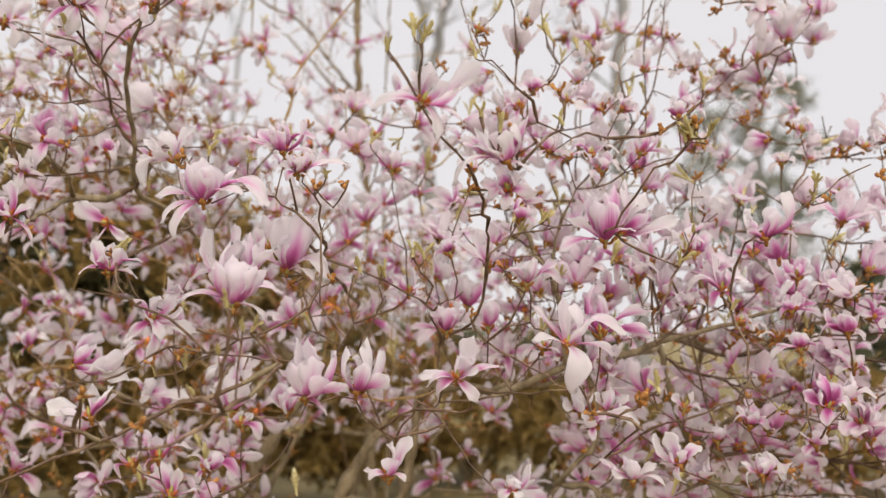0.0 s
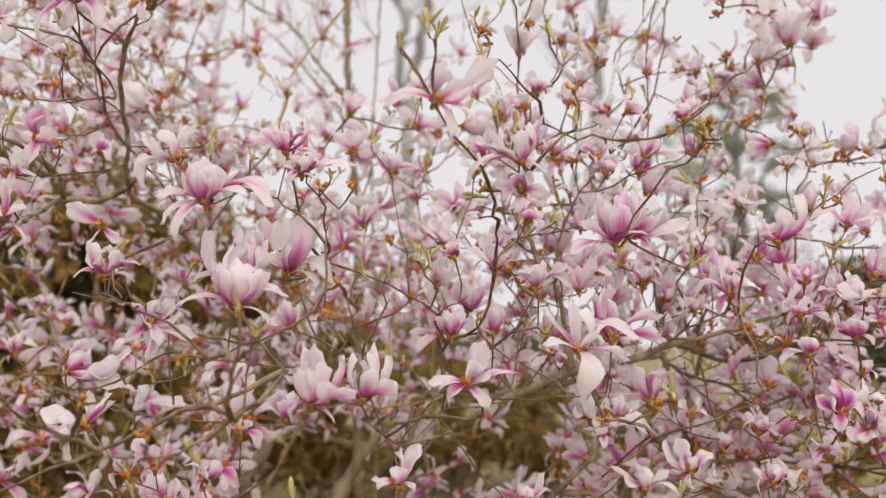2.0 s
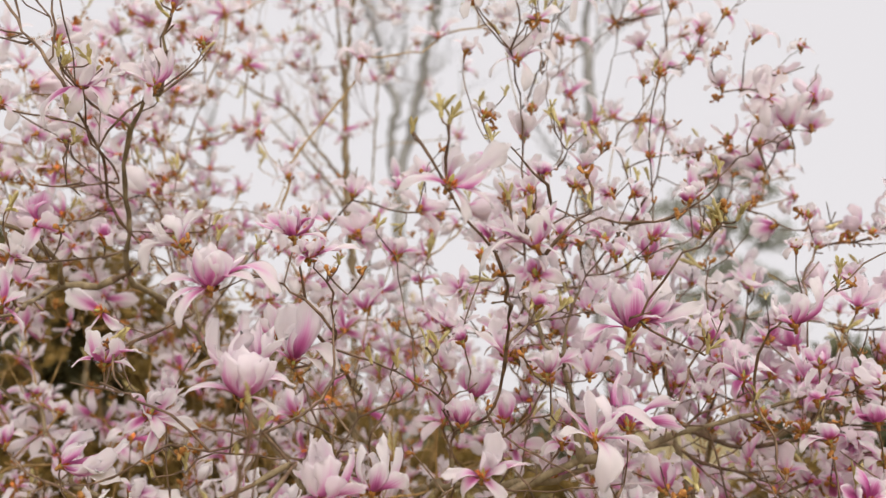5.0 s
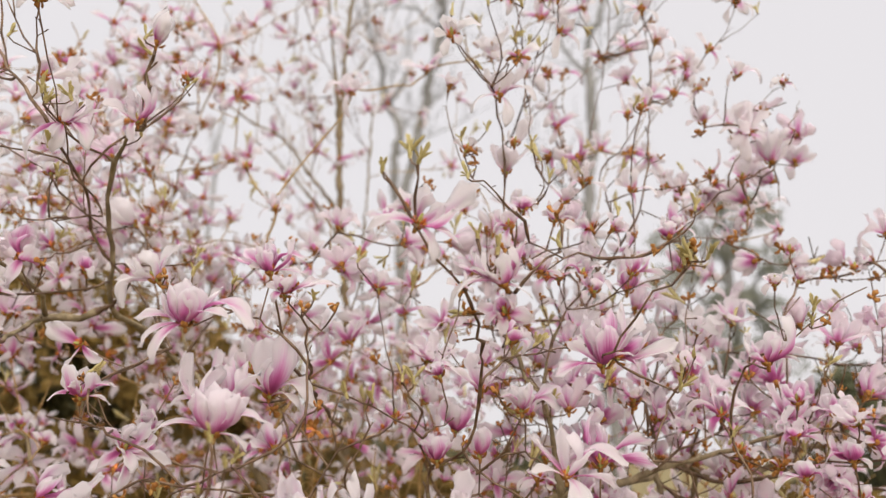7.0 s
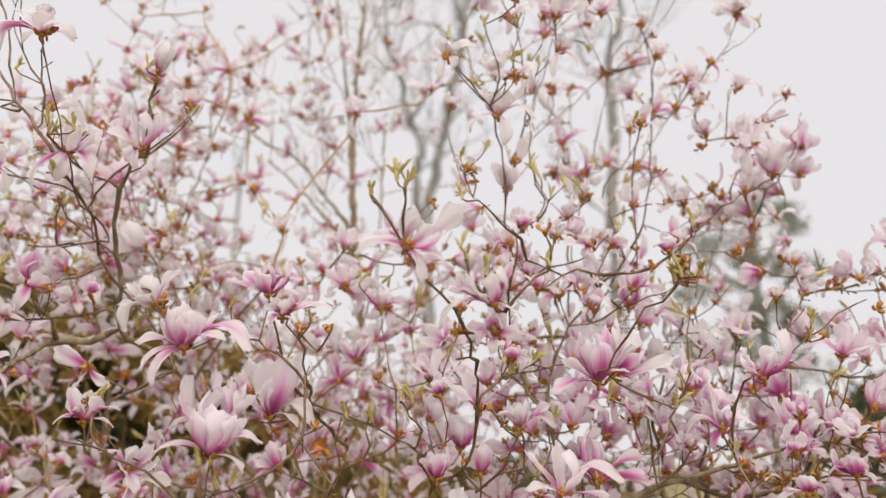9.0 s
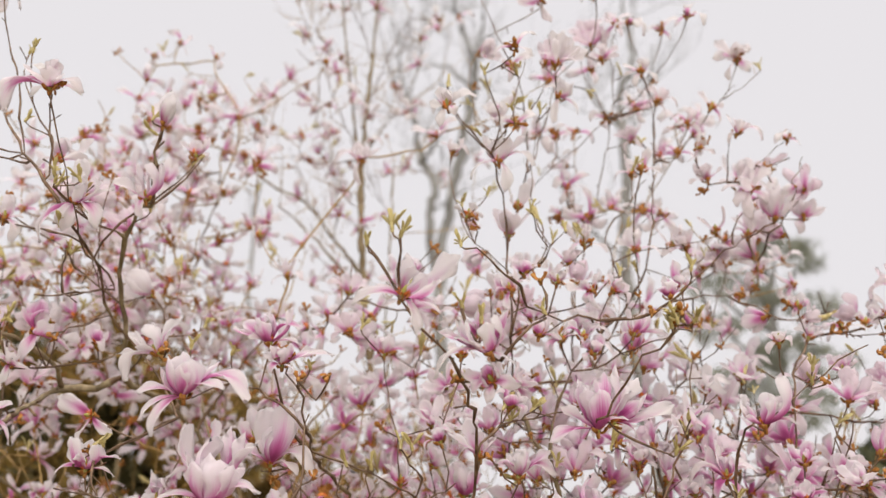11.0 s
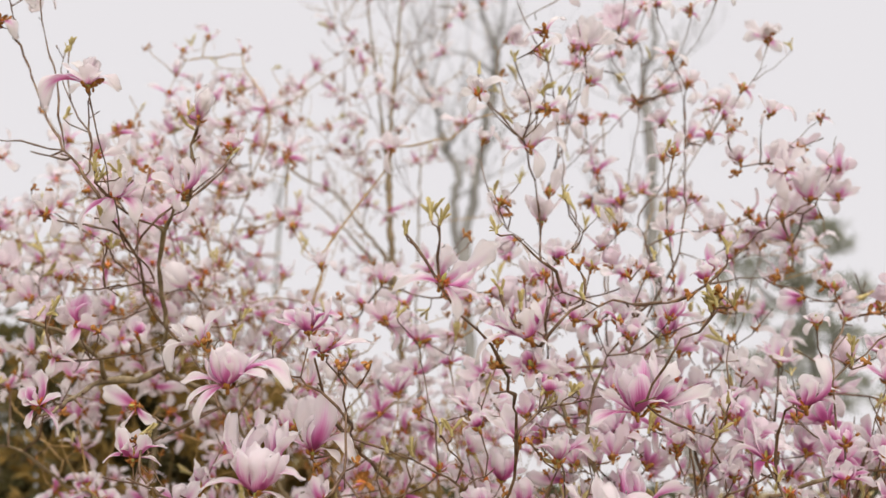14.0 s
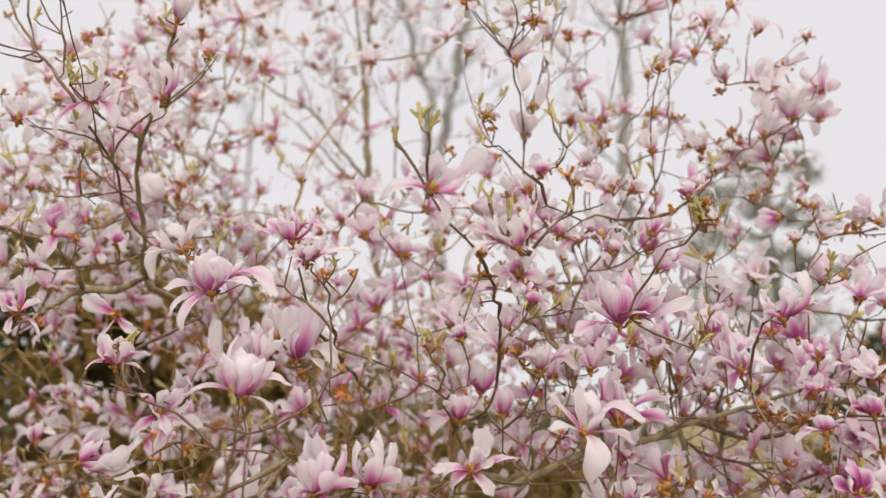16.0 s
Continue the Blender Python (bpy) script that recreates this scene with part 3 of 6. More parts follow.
# stems and boughs of the magnolia, from their foot outwards
bough(0.0050, (-0.005, 1.793, 1.602), (0.059, 1.725, 1.628), (0.079, 1.670, 1.701), (0.083, 1.577, 1.765), (0.074, 1.466, 1.819), (0.062, 1.401, 1.846), (0.043, 1.365, 1.879), (-0.000, 1.329, 1.920), (-0.032, 1.292, 1.959), (-0.035, 1.274, 2.005), (-0.032, 1.255, 2.051))
bough(0.0038, (-0.032, 1.292, 1.959), (-0.059, 1.285, 2.004), (-0.086, 1.279, 2.044))
bough(0.0038, (0.062, 1.401, 1.846), (0.097, 1.379, 1.848), (0.118, 1.364, 1.870), (0.085, 1.340, 1.896), (0.060, 1.321, 1.949))
bough(0.0038, (0.116, 1.364, 1.866), (0.153, 1.355, 1.909), (0.191, 1.358, 1.941), (0.197, 1.351, 1.976))
bough(0.0038, (0.085, 1.608, 1.762), (0.139, 1.650, 1.799), (0.200, 1.665, 1.816), (0.269, 1.681, 1.826), (0.334, 1.697, 1.835))
bough(0.0038, (0.303, 1.600, 1.818), (0.316, 1.572, 1.800), (0.363, 1.548, 1.756), (0.424, 1.549, 1.735), (0.452, 1.541, 1.774), (0.455, 1.534, 1.812))
bough(0.0038, (0.597, 1.742, 1.755), (0.591, 1.656, 1.780), (0.608, 1.632, 1.800), (0.646, 1.606, 1.821), (0.706, 1.616, 1.862), (0.774, 1.626, 1.907), (0.840, 1.648, 1.940))
bough(0.0038, (0.377, 1.659, 1.417), (0.390, 1.604, 1.436), (0.493, 1.542, 1.476), (0.531, 1.526, 1.502), (0.541, 1.521, 1.529))
bough(0.0038, (0.596, 1.852, 1.709), (0.589, 1.760, 1.659), (0.615, 1.730, 1.592), (0.610, 1.721, 1.533), (0.625, 1.715, 1.504), (0.664, 1.711, 1.460), (0.790, 1.710, 1.441))
bough(0.0038, (0.075, 1.713, 1.581), (0.130, 1.651, 1.631), (0.156, 1.619, 1.686))
bough(0.0038, (0.059, 1.725, 1.628), (0.068, 1.716, 1.618), (0.138, 1.694, 1.559), (0.200, 1.677, 1.524), (0.239, 1.659, 1.504))
bough(0.0038, (-0.005, 1.810, 1.508), (0.131, 1.706, 1.492), (0.239, 1.659, 1.504), (0.283, 1.595, 1.512))
bough(0.0038, (-0.114, 1.573, 1.436), (-0.050, 1.512, 1.478), (0.031, 1.490, 1.473), (0.049, 1.476, 1.492), (0.048, 1.462, 1.513))
bough(0.0038, (-0.256, 1.332, 1.560), (-0.281, 1.256, 1.520), (-0.303, 1.209, 1.499), (-0.329, 1.191, 1.482), (-0.370, 1.173, 1.459), (-0.408, 1.165, 1.452))
bough(0.0038, (-0.303, 1.209, 1.499), (-0.305, 1.166, 1.518), (-0.295, 1.152, 1.563), (-0.287, 1.137, 1.607), (-0.286, 1.123, 1.647))
bough(0.0038, (-0.307, 1.198, 1.507), (-0.333, 1.197, 1.516), (-0.356, 1.196, 1.531))
bough(0.0040, (-0.274, 1.434, 1.557), (-0.357, 1.419, 1.514), (-0.421, 1.402, 1.495), (-0.486, 1.376, 1.461), (-0.537, 1.349, 1.437), (-0.592, 1.322, 1.417), (-0.659, 1.295, 1.388))
bough(0.0038, (-0.537, 1.349, 1.437), (-0.561, 1.285, 1.472), (-0.588, 1.244, 1.490), (-0.611, 1.189, 1.539))
bough(0.0038, (-0.283, 1.636, 1.549), (-0.300, 1.584, 1.560), (-0.420, 1.555, 1.574), (-0.455, 1.538, 1.546), (-0.507, 1.530, 1.534))
bough(0.0038, (-0.427, 1.555, 1.574), (-0.490, 1.534, 1.583), (-0.531, 1.537, 1.566), (-0.571, 1.521, 1.532), (-0.651, 1.513, 1.523))
bough(0.0038, (-0.427, 1.555, 1.574), (-0.491, 1.530, 1.631), (-0.546, 1.528, 1.657), (-0.566, 1.526, 1.675), (-0.606, 1.525, 1.688))
bough(0.0038, (-0.214, 1.517, 1.711), (-0.222, 1.501, 1.672), (-0.266, 1.486, 1.634), (-0.320, 1.470, 1.601), (-0.384, 1.461, 1.603), (-0.417, 1.450, 1.616))
bough(0.0070, (-0.202, 2.093, 1.675), (-0.248, 1.775, 1.758), (-0.275, 1.718, 1.798), (-0.287, 1.637, 1.852), (-0.290, 1.588, 1.901))
bough(0.0038, (-0.237, 1.723, 1.760), (-0.223, 1.564, 1.795), (-0.227, 1.535, 1.840), (-0.235, 1.519, 1.872), (-0.199, 1.504, 1.835), (-0.168, 1.449, 1.855))
bough(0.0038, (-0.284, 1.617, 1.849), (-0.320, 1.605, 1.868), (-0.357, 1.555, 1.874), (-0.374, 1.517, 1.862))
bough(0.0038, (-0.578, 1.350, 1.436), (-0.553, 1.295, 1.475), (-0.529, 1.261, 1.511))
bough(0.0038, (-0.408, 1.165, 1.452), (-0.406, 1.163, 1.467), (-0.407, 1.161, 1.485))
bough(0.0105, (-0.681, 2.300, 1.887), (-0.704, 2.139, 1.929), (-0.740, 2.031, 1.957), (-0.725, 1.965, 2.033), (-0.717, 1.940, 2.055), (-0.710, 1.889, 2.106), (-0.698, 1.837, 2.164), (-0.670, 1.783, 2.227), (-0.625, 1.733, 2.279), (-0.593, 1.712, 2.285), (-0.580, 1.672, 2.382), (-0.564, 1.653, 2.429))
bough(0.0038, (-0.625, 1.733, 2.279), (-0.583, 1.754, 2.327), (-0.542, 1.775, 2.381))
bough(0.0058, (-0.721, 1.952, 2.046), (-0.746, 1.903, 2.083), (-0.738, 1.843, 2.130), (-0.726, 1.785, 2.167), (-0.733, 1.676, 2.201), (-0.726, 1.600, 2.223), (-0.770, 1.587, 2.287), (-0.845, 1.607, 2.384), (-0.914, 1.646, 2.491), (-0.976, 1.695, 2.598))
bough(0.0038, (-0.698, 1.845, 2.120), (-0.713, 1.798, 2.152), (-0.723, 1.713, 2.170), (-0.706, 1.627, 2.190), (-0.682, 1.540, 2.221))
bough(0.0038, (-0.737, 1.646, 2.195), (-0.844, 1.719, 2.234), (-0.992, 1.789, 2.281))
bough(0.0038, (-0.823, 1.617, 2.335), (-0.936, 1.667, 2.384))
bough(0.0105, (-0.811, 2.034, 1.934), (-0.868, 1.984, 1.928), (-0.837, 1.877, 1.955), (-0.857, 1.766, 1.995), (-0.882, 1.713, 2.005), (-0.913, 1.661, 2.011))
bough(0.0105, (-0.740, 2.031, 1.957), (-0.803, 2.015, 1.931), (-0.864, 1.964, 1.926), (-0.839, 1.792, 1.868), (-0.818, 1.648, 1.823), (-0.821, 1.582, 1.798))
bough(0.0038, (-0.746, 1.903, 2.083), (-0.785, 1.811, 2.033), (-0.778, 1.715, 2.003))
bough(0.0038, (-0.737, 1.844, 2.127), (-0.778, 1.796, 2.106), (-0.789, 1.767, 2.101), (-0.790, 1.756, 2.154), (-0.778, 1.730, 2.183))
bough(0.0300, (-0.321, 4.028, 0.000), (-0.331, 4.018, 0.700), (-0.351, 3.988, 1.887), (-0.346, 3.886, 2.241), (-0.368, 3.841, 2.466), (-0.375, 3.812, 2.606), (-0.385, 3.733, 2.898), (-0.387, 3.681, 3.159))
bough(0.0110, (-0.375, 3.812, 2.606), (-0.415, 3.797, 2.729), (-0.519, 3.789, 2.865), (-0.655, 3.801, 3.052), (-0.786, 3.786, 3.120), (-0.928, 3.813, 3.227), (-1.052, 3.839, 3.348))
bough(0.0105, (-0.371, 3.824, 2.548), (-0.416, 3.806, 2.637), (-0.540, 3.754, 2.786), (-0.679, 3.724, 2.928), (-0.768, 3.707, 3.006))
bough(0.0130, (-0.247, 4.037, 0.000), (-0.257, 4.027, 0.700), (-0.277, 3.997, 2.097), (-0.283, 3.924, 2.461), (-0.261, 3.841, 2.876), (-0.241, 3.774, 3.214))
bough(0.0042, (0.393, 2.459, 2.262), (0.466, 2.497, 2.469), (0.516, 2.423, 2.694), (0.531, 2.394, 2.783), (0.539, 2.367, 2.861), (0.532, 2.325, 2.986))
bough(0.0038, (0.243, 2.470, 2.518), (0.299, 2.446, 2.597), (0.404, 2.422, 2.683), (0.514, 2.397, 2.772))
bough(0.0038, (0.531, 2.394, 2.783), (0.612, 2.278, 2.823), (0.686, 2.201, 2.905))
bough(0.0070, (0.403, 2.233, 1.995), (0.481, 2.190, 2.131), (0.551, 2.147, 2.268), (0.588, 2.186, 2.469), (0.615, 2.214, 2.700))
bough(0.0070, (0.315, 1.994, 1.952), (0.431, 2.022, 2.076), (0.528, 2.069, 2.101), (0.635, 2.055, 2.178), (0.704, 2.043, 2.242), (0.733, 2.039, 2.261), (0.820, 2.031, 2.306), (0.859, 2.026, 2.334))
bough(0.0038, (0.733, 2.039, 2.261), (0.753, 2.027, 2.326), (0.783, 2.018, 2.372))
bough(0.0038, (0.177, 1.976, 2.033), (0.267, 1.967, 2.082), (0.348, 1.964, 2.102), (0.415, 1.953, 2.164), (0.419, 1.946, 2.197))
bough(0.0038, (0.618, 2.083, 2.140), (0.670, 2.111, 2.153), (0.767, 2.111, 2.160), (0.807, 2.108, 2.179), (0.813, 2.101, 2.214))
bough(0.0064, (0.183, 2.101, 1.917), (0.182, 2.025, 2.043), (0.178, 1.993, 2.203), (0.172, 1.966, 2.338), (0.156, 1.923, 2.400), (0.139, 1.890, 2.458), (0.101, 1.854, 2.482), (0.048, 1.793, 2.530))
bough(0.0038, (0.139, 1.890, 2.458), (0.190, 1.922, 2.557), (0.213, 1.954, 2.653), (0.241, 1.984, 2.762))
bough(0.0038, (0.177, 1.976, 2.033), (0.198, 1.933, 2.149), (0.124, 1.937, 2.222), (0.081, 1.975, 2.285))
bough(0.0038, (0.198, 1.933, 2.149), (0.267, 1.986, 2.244), (0.247, 2.016, 2.345), (0.249, 2.040, 2.482), (0.280, 2.059, 2.645))
bough(0.0038, (0.368, 1.995, 1.951), (0.450, 1.937, 1.992), (0.528, 1.933, 2.016), (0.568, 1.927, 2.047))
bough(0.0260, (-0.584, 2.636, 1.150), (-0.501, 2.617, 1.318), (-0.367, 2.598, 1.487))
bough(0.0260, (-0.313, 2.635, 1.117), (-0.230, 2.618, 1.269), (-0.129, 2.603, 1.404))
bough(0.0240, (-0.117, 2.581, 1.128), (-0.085, 2.560, 1.326), (-0.070, 2.548, 1.441))
bough(0.0042, (-0.980, 1.700, 2.602), (-1.005, 1.690, 2.656), (-1.021, 1.680, 2.695), (-1.025, 1.670, 2.749), (-1.028, 1.660, 2.777))
bough(0.0036, (-1.015, 1.670, 2.689), (-1.019, 1.640, 2.691))
bough(0.0040, (-0.869, 1.680, 2.397), (-0.887, 1.670, 2.502), (-0.903, 1.660, 2.584), (-0.923, 1.650, 2.651), (-0.939, 1.640, 2.730))
bough(0.0044, (-0.761, 1.600, 2.300), (-0.760, 1.587, 2.355), (-0.771, 1.573, 2.413), (-0.762, 1.560, 2.461))
bough(0.0040, (-0.857, 1.660, 2.380), (-0.932, 1.660, 2.397), (-1.023, 1.660, 2.415))
bough(0.0046, (-0.623, 1.760, 2.297), (-0.617, 1.757, 2.352), (-0.614, 1.753, 2.416), (-0.600, 1.750, 2.462))
bough(0.0046, (0.137, 1.860, 2.446), (0.093, 1.827, 2.489), (0.052, 1.793, 2.525), (0.041, 1.760, 2.553))
bough(0.0036, (0.171, 1.880, 2.528), (0.150, 1.860, 2.573), (0.131, 1.840, 2.619), (0.126, 1.820, 2.632))
bough(0.0042, (0.243, 2.100, 2.479), (0.245, 2.093, 2.602), (0.238, 2.086, 2.702), (0.228, 2.079, 2.763), (0.199, 2.071, 2.824), (0.160, 2.064, 2.922), (0.133, 2.057, 2.984), (0.121, 2.050, 3.059))
bough(0.0038, (0.228, 2.060, 2.610), (0.262, 2.047, 2.656), (0.287, 2.033, 2.696), (0.309, 2.020, 2.734))
bough(0.0036, (0.268, 2.200, 2.560), (0.293, 2.200, 2.649), (0.319, 2.200, 2.707), (0.336, 2.200, 2.798), (0.361, 2.200, 2.837), (0.409, 2.200, 2.876), (0.449, 2.200, 2.910))
bough(0.0034, (0.508, 2.350, 2.764), (0.479, 2.350, 2.840), (0.452, 2.350, 2.902), (0.443, 2.350, 2.961))
bough(0.0034, (0.515, 2.350, 2.763), (0.551, 2.345, 2.841), (0.600, 2.340, 2.870), (0.635, 2.335, 2.889), (0.660, 2.330, 2.934))
bough(0.0034, (0.524, 2.350, 2.752), (0.591, 2.335, 2.786), (0.636, 2.320, 2.802))
bough(0.0038, (0.618, 2.300, 2.577), (0.627, 2.290, 2.678), (0.629, 2.280, 2.754), (0.621, 2.270, 2.804), (0.609, 2.260, 2.853), (0.590, 2.250, 2.937))
bough(0.0036, (0.666, 2.280, 2.575), (0.702, 2.268, 2.626), (0.742, 2.256, 2.671), (0.779, 2.244, 2.724), (0.816, 2.232, 2.755), (0.849, 2.220, 2.815))
bough(0.0032, (0.822, 2.250, 2.762), (0.871, 2.260, 2.795), (0.913, 2.270, 2.828), (0.955, 2.280, 2.871))
bough(0.0036, (0.760, 2.100, 2.456), (0.765, 2.080, 2.511), (0.771, 2.060, 2.578))
bough(0.0034, (0.807, 2.120, 2.462), (0.852, 2.130, 2.512), (0.886, 2.140, 2.541), (0.947, 2.150, 2.589))
bough(0.0034, (0.793, 2.040, 2.382), (0.852, 2.050, 2.399), (0.904, 2.050, 2.415), (0.932, 2.050, 2.466), (0.943, 2.050, 2.502))
bough(0.0046, (0.195, 1.720, 2.043), (0.180, 1.685, 2.075), (0.149, 1.650, 2.094), (0.118, 1.615, 2.112), (0.093, 1.580, 2.128))
bough(0.0048, (0.346, 1.800, 2.029), (0.390, 1.780, 2.026), (0.440, 1.760, 2.026), (0.476, 1.740, 2.040), (0.514, 1.720, 2.072), (0.532, 1.700, 2.097))
bough(0.0040, (0.255, 1.950, 2.201), (0.267, 1.927, 2.229), (0.242, 1.903, 2.273), (0.228, 1.880, 2.307))
bough(0.0036, (0.267, 1.930, 2.232), (0.286, 1.915, 2.247), (0.307, 1.900, 2.264))
bough(0.0042, (0.461, 2.250, 2.379), (0.515, 2.227, 2.426), (0.547, 2.203, 2.474), (0.569, 2.180, 2.497))
bough(0.0036, (0.569, 2.180, 2.497), (0.586, 2.180, 2.428), (0.547, 2.180, 2.372))
bough(0.0044, (0.460, 2.150, 2.257), (0.535, 2.133, 2.282), (0.592, 2.117, 2.290), (0.671, 2.100, 2.294))
bough(0.0042, (-0.005, 1.800, 1.602), (-0.020, 1.776, 1.643), (-0.032, 1.752, 1.673), (-0.074, 1.728, 1.692), (-0.117, 1.704, 1.713), (-0.162, 1.680, 1.733))
bough(0.0036, (-0.032, 1.740, 1.673), (-0.021, 1.720, 1.705), (-0.044, 1.700, 1.730), (-0.061, 1.680, 1.762))
bough(0.0036, (-0.173, 1.750, 1.581), (-0.151, 1.732, 1.620), (-0.126, 1.715, 1.659), (-0.126, 1.698, 1.705), (-0.119, 1.680, 1.736))
bough(0.0042, (-0.115, 1.780, 1.357), (-0.091, 1.750, 1.406), (-0.061, 1.720, 1.449), (-0.044, 1.690, 1.478), (-0.013, 1.660, 1.503))
bough(0.0036, (-0.059, 1.680, 1.483), (-0.020, 1.653, 1.463), (0.018, 1.627, 1.417), (0.048, 1.600, 1.372))
bough(0.0040, (0.259, 1.500, 1.469), (0.301, 1.480, 1.469), (0.337, 1.460, 1.446))
bough(0.0036, (0.298, 1.470, 1.470), (0.324, 1.460, 1.483), (0.340, 1.450, 1.500), (0.360, 1.440, 1.515))
bough(0.0040, (0.364, 1.550, 1.436), (0.315, 1.585, 1.401), (0.277, 1.620, 1.358))
bough(0.0038, (-0.239, 1.900, 1.563), (-0.271, 1.867, 1.511), (-0.300, 1.833, 1.440), (-0.338, 1.800, 1.356))
bough(0.0036, (-0.610, 1.600, 1.760), (-0.595, 1.550, 1.715), (-0.561, 1.500, 1.678))
bough(0.0034, (0.289, 1.550, 1.786), (0.308, 1.520, 1.802), (0.336, 1.470, 1.848), (0.366, 1.440, 1.892), (0.413, 1.420, 1.917), (0.428, 1.410, 1.949))

bough(0.0130, (-0.384, 3.700, 2.995), (-0.370, 3.683, 3.370), (-0.334, 3.667, 3.751), (-0.295, 3.650, 4.250))
bough(0.0100, (-0.391, 3.700, 3.147), (-0.436, 3.693, 3.527), (-0.472, 3.687, 3.864), (-0.499, 3.680, 4.251))
bough(0.0042, (-0.389, 3.700, 3.204), (-0.526, 3.667, 3.563), (-0.628, 3.633, 3.825), (-0.728, 3.600, 4.111))
bough(0.0042, (-0.351, 3.660, 3.506), (-0.258, 3.680, 3.755), (-0.143, 3.700, 4.029))
bough(0.0042, (-0.457, 3.680, 3.703), (-0.563, 3.640, 3.810), (-0.662, 3.600, 3.910))
bough(0.0042, (-0.378, 3.700, 3.232), (-0.245, 3.710, 3.436), (-0.121, 3.720, 3.554))
bough(0.0042, (-0.338, 3.680, 3.728), (-0.392, 3.690, 3.957), (-0.421, 3.700, 4.193))
bough(0.0120, (0.199, 2.080, 1.489), (0.264, 2.060, 1.523), (0.327, 2.040, 1.540), (0.389, 2.020, 1.556), (0.476, 2.000, 1.580), (0.561, 1.980, 1.607), (0.635, 1.960, 1.628), (0.728, 1.940, 1.656), (0.821, 1.920, 1.678))
bough(0.0046, (0.489, 1.970, 1.589), (0.544, 1.957, 1.632), (0.602, 1.943, 1.657), (0.637, 1.930, 1.677))
bough(0.0075, (-0.002, 1.860, 1.481), (-0.007, 1.830, 1.551), (-0.002, 1.800, 1.601))
bough(0.0034, (-0.013, 1.750, 1.664), (0.010, 1.765, 1.675), (0.042, 1.780, 1.697))
bough(0.0034, (0.133, 1.680, 1.630), (0.170, 1.673, 1.627), (0.190, 1.667, 1.616), (0.208, 1.660, 1.598))
bough(0.0052, (-0.337, 2.000, 1.728), (-0.315, 1.980, 1.682), (-0.297, 1.960, 1.631), (-0.257, 1.940, 1.595), (-0.205, 1.920, 1.580))
bough(0.0034, (-0.200, 1.920, 1.633), (-0.213, 1.900, 1.684), (-0.197, 1.880, 1.741))
bough(0.0042, (0.074, 1.820, 1.555), (0.110, 1.797, 1.533), (0.135, 1.773, 1.496), (0.150, 1.750, 1.465))
bough(0.0042, (-0.527, 1.780, 1.834), (-0.572, 1.753, 1.809), (-0.616, 1.727, 1.775), (-0.651, 1.700, 1.752))
bough(0.0034, (-0.566, 1.600, 1.668), (-0.630, 1.610, 1.682), (-0.693, 1.620, 1.694))
bough(0.0034, (-0.631, 1.660, 1.752), (-0.606, 1.640, 1.712), (-0.569, 1.620, 1.668), (-0.525, 1.600, 1.653))
bough(0.0032, (-0.716, 1.740, 2.092), (-0.774, 1.720, 2.084), (-0.817, 1.700, 2.082))
bough(0.0030, (-0.771, 1.720, 2.087), (-0.775, 1.720, 2.131), (-0.779, 1.720, 2.172))
bough(0.0036, (0.474, 1.950, 1.736), (0.456, 1.933, 1.673), (0.435, 1.917, 1.636), (0.415, 1.900, 1.583))
bough(0.0036, (0.509, 1.900, 1.732), (0.493, 1.883, 1.683), (0.459, 1.867, 1.635), (0.434, 1.850, 1.586))
bough(0.0036, (0.253, 2.000, 1.743), (0.261, 1.983, 1.678), (0.224, 1.967, 1.616), (0.189, 1.950, 1.555))
# open flowers: foot, then azimuth, elevation and length in cm of every petal
open_flower(-0.226, 1.423, 1.506, (-79, 79, 9.9), (35, 88, 9.4), (-157, 52, 7.1), (159, 55, 8.0), (117, 53, 9.4), (-113, 46, 6.3), (111, 15, 7.6), (-97, -43, 4.2), (115, -38, 4.9))
open_flower(-0.152, 1.521, 1.507, (-146, 70, 8.4), (133, 74, 9.8), (96, 57, 8.6), (124, 22, 7.4), (-146, 65, 5.3))
open_flower(-0.355, 1.450, 1.658, (178, 76, 8.5, 1.45), (-142, 62, 8.2, 1.45), (142, 60, 8.0, 1.4), (-15, 80, 11.5, 0.95), (-62, 55, 10.5, 0.6), (62, 48, 8.0, 1.0), (-92, 3, 9.5, 0.5), (98, 12, 8.5, 0.55), (112, -25, 6.5, 0.7))
open_flower(-0.376, 1.538, 1.691, (176, 80, 11.6), (-97, 63, 12.1), (108, 41, 11.2), (-90, 11, 8.1), (80, 54, 7.4))
open_flower(-0.308, 1.680, 1.734, (-136, 83, 10.8), (140, 64, 12.2), (109, 57, 12.1), (-108, 37, 6.0), (104, -10, 8.9), (118, -19, 6.5), (-135, 45, 2.6))
open_flower(-0.361, 1.754, 1.786, (-104, 82, 7.1), (-123, 52, 4.8), (126, 72, 6.1))
open_flower(-0.421, 1.480, 1.840, (176, 70, 7.8, 1.45), (-150, 58, 7.4, 1.35), (148, 55, 7.0, 1.3), (-95, 6, 8.0, 0.6), (-108, -32, 8.0, 0.8), (-128, -55, 8.5, 0.9), (68, 50, 9.0, 0.95), (104, 6, 7.5, 1.15), (94, -4, 11.5, 0.5), (-58, 50, 7.5, 0.65))
open_flower(-0.703, 1.777, 1.842, (-102, 29, 8.0), (-137, -60, 5.7), (96, -39, 6.0))
open_flower(-0.626, 1.592, 1.726, (-164, 52, 6.8), (-98, -8, 5.0), (95, 16, 6.5), (100, -14, 5.8), (-112, 66, 5.1))
